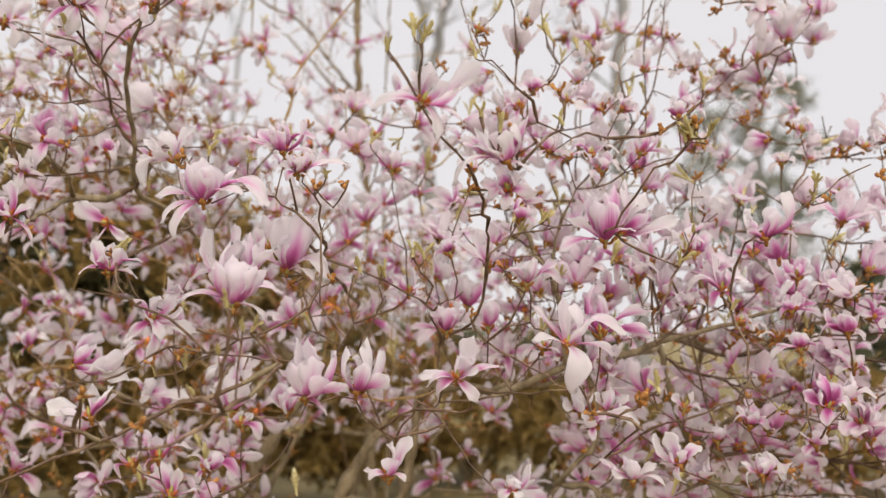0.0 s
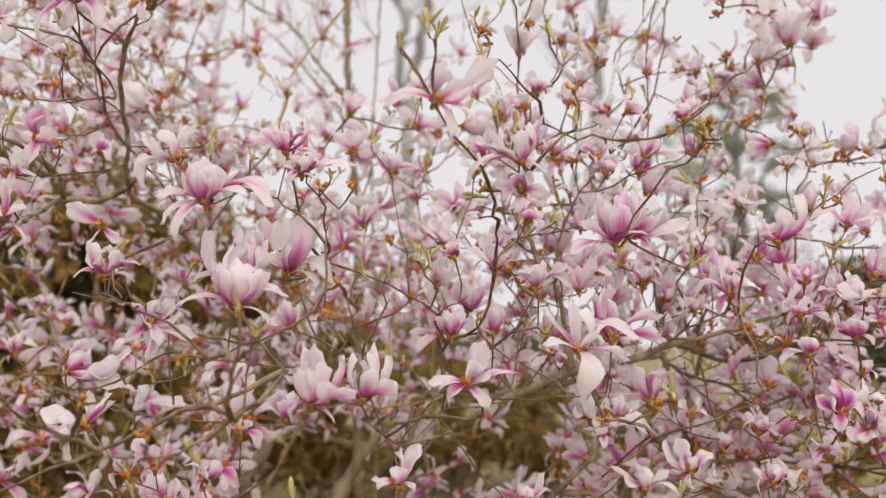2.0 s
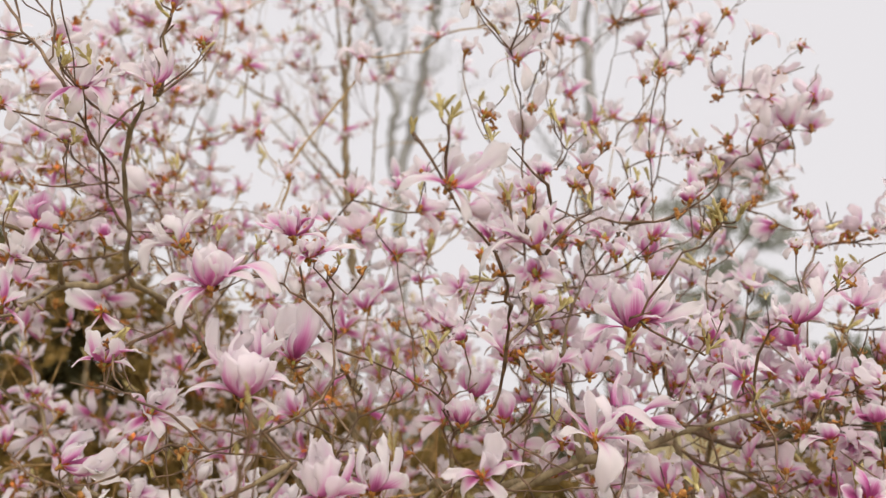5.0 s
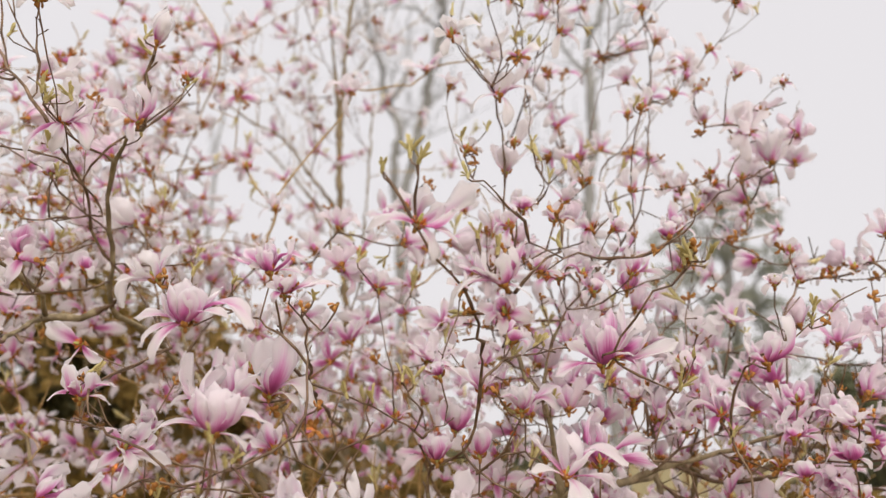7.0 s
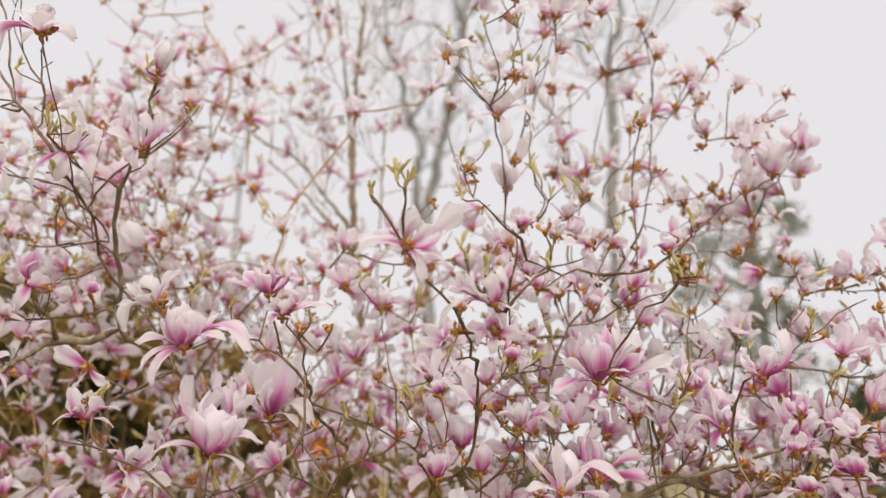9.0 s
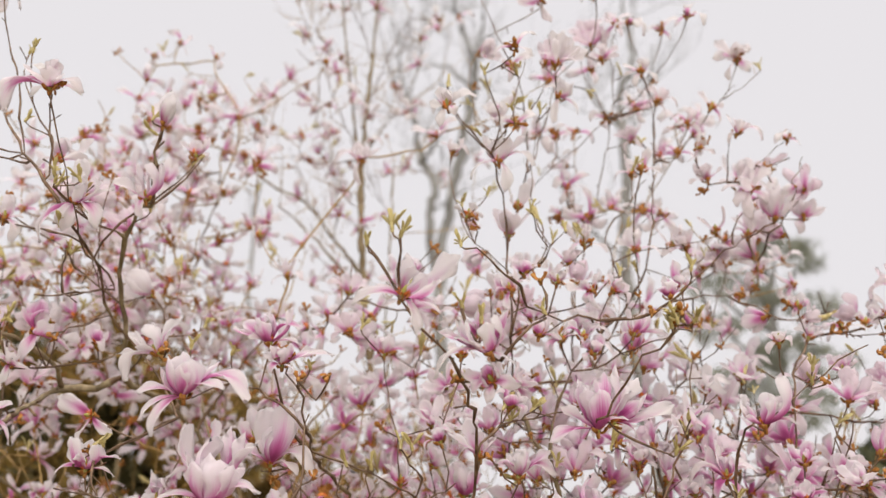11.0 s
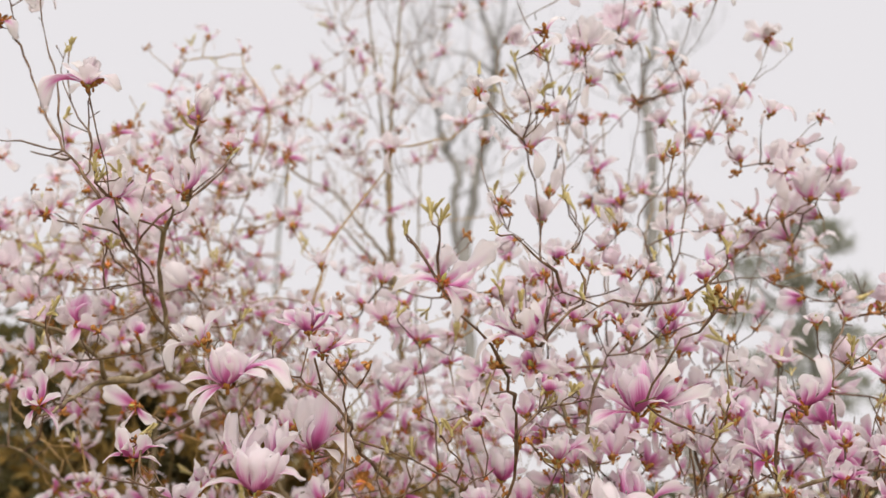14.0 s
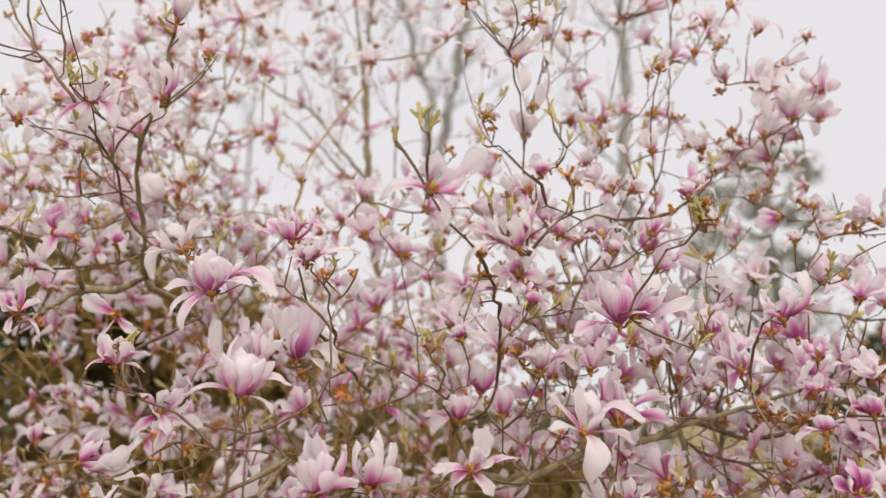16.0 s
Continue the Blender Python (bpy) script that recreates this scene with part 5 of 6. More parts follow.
leaf_sprout(0.431, 1.548, 1.738, (-144, 53, 2.8), (-168, 63, 3.6), (114, 27, 4.2))
leaf_sprout(0.455, 1.537, 1.795, (-164, 49, 2.0))
leaf_sprout(0.149, 1.669, 1.805, (-148, 55, 2.9), (134, 53, 3.9), (118, 33, 3.7))
leaf_sprout(0.208, 1.662, 1.830, (172, 46, 1.8), (-130, 19, 1.8))
leaf_sprout(0.710, 1.616, 1.866, (-137, 48, 2.7), (156, 48, 2.2))
leaf_sprout(0.164, 1.667, 1.699, (-140, -41, 2.9), (-107, 20, 4.2))
leaf_sprout(0.589, 1.762, 1.648, (164, 48, 2.0))
leaf_sprout(0.664, 1.711, 1.460, (135, 38, 2.4), (116, 9, 2.8), (-122, 34, 2.8))
leaf_sprout(0.789, 1.707, 1.459, (-173, 58, 2.7), (150, 58, 3.5))
leaf_sprout(-0.285, 1.126, 1.643, (-166, 59, 2.9), (172, 53, 2.3))
leaf_sprout(-0.352, 1.211, 1.525, (-158, 44, 1.9))
leaf_sprout(-0.303, 1.157, 1.584, (171, 44, 1.7))
leaf_sprout(-0.279, 1.192, 1.615, (162, 50, 2.2), (-176, 39, 1.5))
leaf_sprout(-0.553, 1.324, 1.506, (146, 49, 2.6), (150, 25, 1.5))
leaf_sprout(-0.461, 1.536, 1.550, (-145, 56, 3.1), (149, 55, 3.1), (-178, 66, 4.2))
leaf_sprout(-0.525, 1.571, 1.536, (-167, 60, 3.0), (167, 51, 2.1))
leaf_sprout(-0.594, 1.583, 1.766, (-164, 36, 1.5), (139, 20, 1.6))
leaf_sprout(-0.747, 1.598, 2.282, (132, 51, 4.0), (113, 20, 3.8))
leaf_sprout(-0.689, 1.598, 2.268, (153, 52, 2.6), (122, 28, 2.9))
leaf_sprout(-0.805, 1.817, 2.206, (125, 34, 3.0), (113, 19, 3.7))
leaf_sprout(-0.846, 1.649, 2.018, (132, 42, 2.8), (110, -19, 3.0))
leaf_sprout(-0.358, 1.545, 1.925, (-160, 55, 2.6), (146, 36, 1.9), (117, 2, 2.5))
leaf_sprout(-0.215, 1.545, 1.897, (-169, 49, 2.0), (130, 23, 2.0), (-131, 26, 1.9))
leaf_sprout(-0.409, 1.466, 1.924, (104, 48, 3.0), (-162, 51, 2.2))
leaf_sprout(0.200, 1.781, 2.612, (-167, 49, 2.8), (153, 50, 3.2), (-128, 20, 2.5))
leaf_sprout(0.188, 1.807, 2.535, (-125, 11, 2.3), (150, 42, 2.5))
leaf_sprout(0.825, 2.133, 2.502, (157, 51, 3.2), (130, 33, 2.8))
leaf_sprout(0.118, 1.933, 2.527, (-123, 30, 3.8), (-139, 34, 2.5))
leaf_sprout(0.559, 2.330, 2.901, (-151, 45, 2.9), (-148, 51, 4.2))
leaf_sprout(-0.552, 1.581, 2.383, (-137, 43, 3.8), (-143, -1, 1.4))
leaf_sprout(-0.502, 1.737, 2.398, (-95, -49, 3.7), (-81, -31, 1.6))
leaf_sprout(-0.708, 1.511, 2.256, (174, 52, 3.1), (121, 16, 2.4))
leaf_sprout(0.580, 2.330, 2.804, (169, -5, 1.0), (-152, 43, 2.7))
leaf_sprout(-0.918, 1.733, 2.665, (-147, 67, 1.9), (93, 16, 1.4))
bud_husk(-0.539, 1.777, 2.412)
bud_husk(0.237, 1.940, 2.187)
bud_husk(0.186, 1.341, 2.003)
bud_husk(0.374, 1.956, 2.257)
bud_husk(0.300, 1.943, 2.145)
bud_husk(0.145, 1.710, 2.030)
bud_husk(0.218, 2.050, 2.603)
bud_husk(0.613, 2.170, 2.394)
bud_husk(0.704, 2.106, 2.438)
bud_husk(0.704, 2.051, 2.556)
bud_husk(0.626, 2.268, 2.821)
bud_husk(-0.222, 2.380, 2.667)
bud_husk(-0.765, 1.900, 2.421)
bud_husk(-0.250, 1.536, 1.920)
bud_husk(-0.170, 1.439, 1.861)
bud_husk(-0.541, 1.900, 2.037)
bud_husk(0.097, 1.909, 2.309)
bud_husk(-0.772, 1.705, 1.994)
bud_husk(-1.051, 1.900, 2.393)
bud_husk(0.881, 2.130, 2.511)
bud_husk(0.578, 1.900, 1.970)
bud_husk(0.422, 1.400, 1.961)
bud_husk(0.456, 1.730, 2.036)
bud_husk(-0.481, 1.540, 1.934)
bud_husk(-0.229, 1.509, 1.874)
bud_husk(-0.519, 1.527, 1.561)
bud_husk(-0.467, 1.524, 1.575)
bud_husk(-0.405, 1.151, 1.488)
bud_husk(-0.520, 1.251, 1.523)
bud_husk(0.050, 1.391, 1.852)
bud_husk(0.331, 1.440, 1.497)
bud_husk(0.636, 1.720, 1.616)
bud_husk(0.731, 1.708, 1.618)
bud_husk(0.062, 1.715, 1.652)
bud_husk(-0.627, 1.590, 1.759)
bud_husk(-0.546, 1.900, 1.779)
bud_husk(-0.195, 1.507, 1.707)
bud_husk(0.926, 1.900, 1.719)
bud_husk(0.673, 1.701, 1.458)
bud_husk(0.255, 1.490, 1.477)
bud_husk(0.129, 1.606, 1.715)
bud_husk(-0.121, 1.900, 1.829)
bud_husk(0.758, 2.101, 2.147)
bud_husk(0.731, 1.606, 1.869)
bud_husk(-0.295, 1.670, 1.704)
bud_husk(-0.089, 1.900, 1.562)
bud_husk(0.710, 1.708, 1.553)
bud_husk(0.722, 2.401, 1.627)
leaf_sprout(-0.729, 1.590, 2.195, (159, 29, 3.4), (4, 45, 3.8), (171, 34, 3.9))
leaf_sprout(-0.583, 1.643, 2.446, (-116, 76, 3.5), (39, 32, 3.2), (73, 52, 3.2))
leaf_sprout(-0.670, 1.530, 2.265, (165, 53, 3.5), (-54, 76, 3.4), (-99, 39, 4.1))
leaf_sprout(-0.896, 1.703, 2.030, (-2, 36, 3.6), (63, 67, 2.6), (-8, 50, 2.9))
leaf_sprout(-0.612, 1.750, 2.280, (-118, 73, 3.0), (-100, 65, 2.3), (166, 75, 3.3))
leaf_sprout(-0.044, 1.245, 2.058, (115, 44, 4.1), (-80, 48, 3.2), (-44, 77, 4.0))
leaf_sprout(0.062, 1.570, 2.132, (-37, 30, 3.0), (-69, 73, 4.0), (110, 37, 2.4))
leaf_sprout(0.129, 1.915, 2.364, (103, 52, 2.3), (43, 63, 3.3), (-94, 63, 2.4))
leaf_sprout(0.590, 2.280, 2.654, (52, 43, 3.5), (-46, 56, 3.4), (0, 28, 2.7))
leaf_sprout(0.404, 2.449, 2.273, (-154, 31, 3.5), (-42, 51, 3.2), (-6, 57, 4.1))
leaf_sprout(0.516, 2.137, 2.230, (31, 63, 2.8), (-146, 66, 3.2), (-127, 45, 3.7))
leaf_sprout(0.354, 1.956, 2.274, (-114, 47, 4.0), (-77, 69, 3.8), (-74, 59, 2.2))
leaf_sprout(0.953, 2.270, 2.877, (-76, 45, 3.3), (0, 71, 2.9), (143, 66, 3.4))
leaf_sprout(0.041, 1.750, 2.566, (9, 31, 4.0), (46, 78, 3.9), (-5, 44, 3.5))
leaf_sprout(0.218, 2.076, 2.681, (97, 29, 4.1), (-157, 38, 4.1), (104, 37, 3.3))
leaf_sprout(0.249, 2.037, 2.641, (119, 70, 3.0), (175, 66, 3.0), (74, 76, 3.7))
leaf_sprout(0.279, 2.049, 2.642, (-43, 75, 3.6), (102, 42, 3.5), (-156, 68, 3.5))
leaf_sprout(0.127, 1.810, 2.629, (139, 45, 2.8), (-30, 51, 3.7), (-64, 73, 3.5))
leaf_sprout(0.494, 1.969, 2.451, (102, 29, 3.5), (169, 26, 3.6), (57, 79, 3.2))
leaf_sprout(0.445, 1.400, 1.941, (155, 34, 3.9), (-172, 41, 3.0), (167, 32, 2.3))
leaf_sprout(0.529, 1.690, 2.109, (90, 59, 2.7), (88, 74, 2.5), (-135, 57, 4.0))
leaf_sprout(0.138, 1.648, 1.831, (13, 63, 3.8), (61, 37, 4.0), (111, 52, 4.0))
leaf_sprout(0.192, 1.655, 1.828, (71, 30, 3.9), (84, 41, 3.8), (162, 37, 3.1))
leaf_sprout(-0.038, 1.670, 1.761, (-129, 51, 3.8), (109, 45, 4.0), (-74, 53, 4.1))
leaf_sprout(-0.163, 1.900, 2.044, (97, 42, 3.3), (177, 76, 4.0), (76, 38, 2.7))
leaf_sprout(0.306, 1.890, 2.263, (-89, 63, 2.8), (45, 71, 2.7), (-109, 75, 2.9))
leaf_sprout(0.226, 1.870, 2.306, (-167, 34, 2.7), (-121, 79, 3.0), (113, 60, 3.3))
leaf_sprout(-0.753, 1.590, 2.306, (-11, 45, 3.1), (143, 62, 3.7), (-166, 25, 2.4))
leaf_sprout(-1.015, 1.650, 2.773, (-94, 65, 4.1), (-59, 47, 3.0), (96, 32, 4.0))
leaf_sprout(-0.865, 1.650, 2.619, (143, 73, 3.3), (164, 71, 2.9), (84, 66, 3.7))
leaf_sprout(-0.864, 1.660, 2.458, (42, 38, 2.3), (122, 42, 2.6), (63, 74, 3.3))
leaf_sprout(0.505, 2.170, 2.351, (82, 72, 3.3), (153, 66, 4.1), (104, 49, 3.6))
leaf_sprout(0.408, 1.410, 1.935, (163, 51, 4.0), (-93, 53, 2.6), (-154, 79, 3.1))
leaf_sprout(0.357, 1.430, 1.515, (-22, 78, 3.1), (-153, 67, 4.1), (-25, 25, 3.6))
leaf_sprout(0.524, 1.829, 1.797, (-128, 44, 3.6), (3, 40, 3.4), (127, 65, 3.3))
leaf_sprout(0.416, 1.400, 1.940, (-63, 43, 3.8), (86, 52, 2.4), (-130, 62, 4.0))
leaf_sprout(0.711, 1.606, 1.890, (-118, 77, 3.4), (150, 39, 2.5), (-178, 49, 3.1))
leaf_sprout(0.196, 1.655, 1.832, (2, 38, 2.5), (6, 70, 2.5), (-148, 61, 2.4))
leaf_sprout(0.434, 1.943, 2.170, (55, 66, 2.8), (-23, 63, 4.0), (1, 65, 3.4))
leaf_sprout(0.090, 1.311, 1.928, (68, 79, 3.1), (141, 74, 2.3), (-170, 40, 3.3))
leaf_sprout(0.068, 1.909, 2.336, (24, 38, 3.5), (158, 33, 4.0), (-66, 37, 2.2))
leaf_sprout(0.594, 1.750, 1.664, (45, 30, 3.2), (-98, 58, 3.2), (149, 28, 3.2))
leaf_sprout(-0.115, 1.670, 1.725, (-133, 39, 2.3), (-164, 25, 3.9), (146, 72, 3.7))
leaf_sprout(-0.059, 1.670, 1.764, (105, 65, 2.7), (-79, 65, 3.8), (29, 53, 3.5))
leaf_sprout(-0.163, 1.670, 1.733, (-170, 44, 4.0), (-44, 76, 2.3), (-64, 57, 2.6))
leaf_sprout(0.793, 1.700, 1.457, (54, 46, 2.9), (170, 64, 3.8), (-128, 27, 2.6))
leaf_sprout(0.260, 1.900, 1.737, (-46, 59, 4.1), (165, 46, 3.8), (94, 38, 2.7))
leaf_sprout(-0.324, 1.460, 1.617, (149, 33, 2.8), (114, 75, 3.1), (44, 27, 2.7))
leaf_sprout(-0.519, 1.900, 2.053, (32, 38, 3.8), (130, 42, 2.7), (-15, 56, 3.2))
leaf_sprout(-0.867, 1.703, 2.037, (130, 50, 3.6), (-16, 74, 2.4), (52, 74, 4.0))
leaf_sprout(-0.763, 1.720, 2.181, (-49, 62, 2.6), (-178, 35, 2.9), (-14, 74, 3.4))
leaf_sprout(-0.612, 1.590, 1.769, (71, 49, 3.2), (31, 30, 4.2), (63, 34, 3.8))

rng = np.random.default_rng(77)

# further flowers fill the crown: centre, radii and number of each mass of bloom
MASSES = [((0.15, 2.40, 1.95), (0.80, 0.48, 0.40), 108),
          ((0.95, 2.05, 1.75), (0.75, 0.38, 0.45), 96),
          ((0.60, 2.55, 2.30), (0.55, 0.45, 0.32), 42),
          ((0.55, 2.60, 2.75), (0.65, 0.45, 0.45), 28),
          ((-1.15, 2.95, 2.45), (0.72, 0.60, 0.62), 172),
          ((-0.98, 3.15, 3.06), (0.46, 0.40, 0.40), 36),
          ((-0.80, 3.10, 1.95), (0.80, 0.55, 0.50), 66),
          ((-0.35, 3.75, 3.45), (0.58, 0.42, 1.00), 44),
          ((0.10, 3.00, 1.40), (1.30, 0.80, 0.55), 150),
          ((-1.25, 2.45, 1.42), (0.35, 0.32, 0.36), 24),
          ((-1.05, 2.45, 2.35), (0.40, 0.30, 0.36), 26),
          ((0.95, 3.00, 1.15), (0.65, 0.60, 0.30), 60),
          ((1.00, 2.25, 1.40), (0.90, 0.42, 0.50), 104),
          ((-1.10, 2.70, 1.45), (0.85, 0.70, 0.50), 40),
          ((1.60, 2.70, 1.72), (0.60, 0.40, 0.35), 36),
          ((-0.70, 4.00, 1.65), (1.30, 0.60, 0.60), 48),
          ((0.05, 3.70, 1.90), (0.60, 0.45, 0.32), 36),
          ((-1.22, 2.36, 1.98), (0.30, 0.32, 0.32), 12),
          ((-0.80, 2.25, 1.12), (0.55, 0.35, 0.15), 18),
          ((0.84, 2.32, 2.46), (0.20, 0.20, 0.14), 7)]


class Growth:
    """The branching of the tree: every node knows the one that it grew from."""

    def __init__(self, root):
        self.p, self.parent, self.run, self.fixed = [root], [-1], [0.0], [0.0]
        self.grid = np.zeros((60000, 3))
        self.runs = np.zeros(60000)
        self.grid[0] = root

    def add(self, p, parent, fixed=0.0):
        i = len(self.p)
        self.p.append(np.asarray(p, float))
        self.parent.append(parent)
        self.run.append(self.run[parent] + float(np.linalg.norm(p - self.p[parent])))
        self.fixed.append(fixed)
        self.grid[i], self.runs[i] = p, self.run[i]
        return i

    def best(self, p, sweep=0.12, inner=False):
        k = len(self.p)
        d = self.grid[:k] - p
        dist = np.linalg.norm(d, axis=1)
        cost = dist + sweep * self.runs[:k] + 1.1 * np.maximum(0, d[:, 2]) + 0.55 * np.linalg.norm(d[:, :2], axis=1)
        cost += np.where(dist < 0.02, -0.3, 0.0)
        outward = np.linalg.norm(self.grid[:k, :2] - ROOT[:2], axis=1) - np.linalg.norm(p[:2] - ROOT[:2])
        cost += 0.9 * np.maximum(0, outward)
        if inner:
            # the outermost boughs keep to their own few shoots
            cost += np.where((self.grid[:k, 1] < 2.1) & (dist > 0.10), 2.0, 0.0)
        i = int(np.argmin(cost))
        return i, dist[i]

    def reach(self, p, rng, tangent=None, sweep=0.12, inner=False):
        """Grow a slightly crooked shoot from the best node to p."""
        i, dist = self.best(p, sweep, inner)
        if dist < 0.006:
            return i
        a, n = self.p[i], max(1, int(dist / 0.04))
        prev = self.p[self.parent[i]] if self.parent[i] >= 0 else a - (0, 0, 0.1)
        t0 = (a - prev) / (np.linalg.norm(a - prev) + 1e-6)
        c1 = a + t0 * min(dist * 0.15, 0.02)
        c2 = p - (np.asarray(tangent) if tangent is not None else np.array((0, 0, 0.6))) * min(dist * 0.20, 0.06)
        for k in range(1, n + 1):
            t = k / n
            q = (1 - t) ** 3 * a + 3 * (1 - t) ** 2 * t * c1 + 3 * (1 - t) * t * t * c2 + t ** 3 * p
            if k < n:
                q = q + rng.normal(0, 0.0065, 3) + 0.018 * min(dist, 0.5) * np.array(noise.noise_vector(Vector(q * 9.0)))
            i = self.add(q, i)
        return i


def smooth_line(pts, step, rng):
    """Catmull-Rom through pts at an even step, with a little crookedness."""
    e = np.vstack((2 * pts[0] - pts[1], pts, 2 * pts[-1] - pts[-2]))
    out = []
    for i in range(1, len(e) - 2):
        n = max(2, int(np.linalg.norm(e[i + 1] - e[i]) / step))
        for k in range(n):
            t = k / n
            q = 0.5 * (2 * e[i] + (e[i + 1] - e[i - 1]) * t + (2 * e[i - 1] - 5 * e[i] + 4 * e[i + 1] - e[i + 2]) * t * t + (3 * e[i] - e[i - 1] - 3 * e[i + 1] + e[i + 2]) * t ** 3)
            out.append(q + rng.normal(0, 0.0026, 3))
    return out + [pts[-1]]


g = Growth(ROOT)
foot = 0
for q in ((-0.44, 2.74, 0.15), (-0.43, 2.72, 0.40), (-0.42, 2.70, 0.62)):
    foot = g.add(np.array(q), foot, 0.05)
left = list(BOUGHS)
while left:
    i = int(np.argmin([g.best(b[0])[1] + 0.3 * np.linalg.norm(b[0] - ROOT) for b, r in left]))
    b, r = left.pop(i)
    t = b[1] - b[0]
    if b[0][2] < 0.1:
        n = len(g.p)
        g.add(b[0], 0, r)
        g.parent[n] = -1
    else:
        n = g.reach(b[0], rng, t / np.linalg.norm(t))
    line = smooth_line(b, 0.03, rng)[1:]
    for k, q in enumerate(line):
        n = g.add(q, n, max(0.0021, r * (1 - 0.5 * (k + 1) / len(line))))

tree = tagged(new("magnolia_tree"), "many-stemmed saucer magnolia in full pink and white bloom on a lawn", "tree")
tree.location = ROOT


def petal_axis(petals):
    d = [heading(p[0], p[1]) for p in petals]
    m = np.mean(d, axis=0) + np.array((0, 0, 0.35))
    return m / np.linalg.norm(m)


tips = {}


def ends_here(p, axis, drop=0.014, inner=False):
    """The shoot that carries a flower: it enters from below."""
    n = g.reach(p - axis * drop, rng, axis, inner=inner)
    tips[g.add(p - axis * 0.004, n)] = 1


def flower_object(o, petals, axis, tone, most=0.10):
    wash = rng.uniform(0.0, most)
    k = int(rng.integers(3))
    fl = part("flower", HEART_MESH[k][0], tree)
    fl.matrix_basis = Matrix(placed(o - ROOT, axes_up(axis, rng), (1, 1, 1)).tolist())
    inv = fl.matrix_basis.to_3x3().transposed()
    part("stamen_ring", HEART_MESH[k][1], fl)
    part("bud_scale", SCALE_MESH[int(rng.integers(3))], fl)
    petals = list(petals)
    if len(petals) > 3:
        # the inner petals stand more upright
        length = float(np.median([p[2] for p in petals]))
        for k in range(3):
            d = axis + rng.normal(0, 0.33, 3)
            d /= np.linalg.norm(d)
            petals.append((math.degrees(math.atan2(d[0], d[1])), math.degrees(math.asin(d[2])), length * rng.uniform(0.7, 0.95)))
    for az, el, cm, *broad in petals:
        d = heading(az, el)
        turn = math.degrees(math.acos(max(-1, min(1, float(np.dot(d, axis))))))
        pool = CUPPED if turn < 38 else STRAIGHT if turn < 66 else RECURVED
        L = min(cm, 12.0) / 100
        W = min(0.5 * L + 0.5 * 0.078, 0.088) * (rng.uniform(0.85, 1.2) if turn < 60 else rng.uniform(0.75, 1.05))
        if broad:
            W = 0.085 * broad[0] * rng.uniform(0.95, 1.05)
        inner = axis + rng.normal(0, 0.16, 3)
        ax = [np.array(inv @ Vector(a)) for a in frame_of(d, inner)]
        p = part("petal", PETAL_MESH[id(pool[int(rng.integers(len(pool)))])], fl)
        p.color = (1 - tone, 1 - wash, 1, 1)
        side = d - axis * np.dot(d, axis)
        side = np.array(inv @ Vector(side)) * 0.004
        p.matrix_basis = Matrix(placed(side, ax, (W, L, max(L, 0.05))).tolist())


FLOWERS = [(o, tuple((q[0], q[1], min(q[2] * 1.28, 8.5)) for q in p) if o[2] > 2.2 and o[0] > 0.1 else p, d) for o, p, d in FLOWERS]
for o, petals, deep in sorted(FLOWERS, key=lambda f: float(np.linalg.norm(f[0] - ROOT))):
    axis = petal_axis(petals)
    ends_here(o, axis)
    # random tone, but paled above 2.2 m to put the upper haze into the petals
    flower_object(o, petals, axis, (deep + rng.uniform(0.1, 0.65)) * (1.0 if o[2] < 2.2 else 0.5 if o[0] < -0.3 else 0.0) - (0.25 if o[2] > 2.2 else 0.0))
# withered heads on the slender stems behind
for i in range(15):
    spent_flower(rng.uniform(-0.95, 0.05), rng.uniform(3.5, 3.85), rng.uniform(3.05, 4.1))
for o in SPENT:
    axis = np.array((0.0, 0, 1)) + rng.normal(0, 0.4, 3)
    axis /= np.linalg.norm(axis)
    ends_here(o, axis)
    ob = part("spent_flower", SPENT_MESH[int(rng.integers(3))], tree, "withered flower with brown scales and few petals")
    ob.matrix_basis = Matrix(placed(o - ROOT, axes_up(axis, rng), (0.75,) * 3).tolist())
for o, (az, el, cm) in BUDS:
    axis = heading(az, el)
    ends_here(o, axis)
    ob = part("flower_bud", BUD_MESH, tree, "closed pale pink flower bud")
    ob.matrix_basis = Matrix(placed(o - ROOT, axes_up(axis, rng), (cm / 8.0,) * 3).tolist())
for o, leaves in LEAVES:
    axis = np.mean([heading(a, e) for a, e, c in leaves], axis=0)
    axis /= np.linalg.norm(axis)
    ends_here(o, axis)
    sp = part("leaf_sprout", BUD_TIP, tree, "yellow-green sprouting leaves on a bud")
    sp.matrix_basis = Matrix(placed(o - ROOT, axes_up(axis, rng), (1, 1, 1)).tolist())
    inv = sp.matrix_basis.to_3x3().transposed()
    for az, el, cm in leaves:
        d = heading(az, el)
        for twin in range(2):
            e = d + rng.normal(0, 0.22 * twin, 3)
            lf = part("leaf", LEAF_MESH[int(rng.integers(2))], sp)
            L = max(cm, 1.8) / 115 * (1 - 0.3 * twin)
            lf.matrix_basis = Matrix(placed((0, 0, 0.002), [np.array(inv @ Vector(a)) for a in frame_of(e, axis + rng.normal(0, 0.3, 3))], (max(L, 0.020), L, L)).tolist())

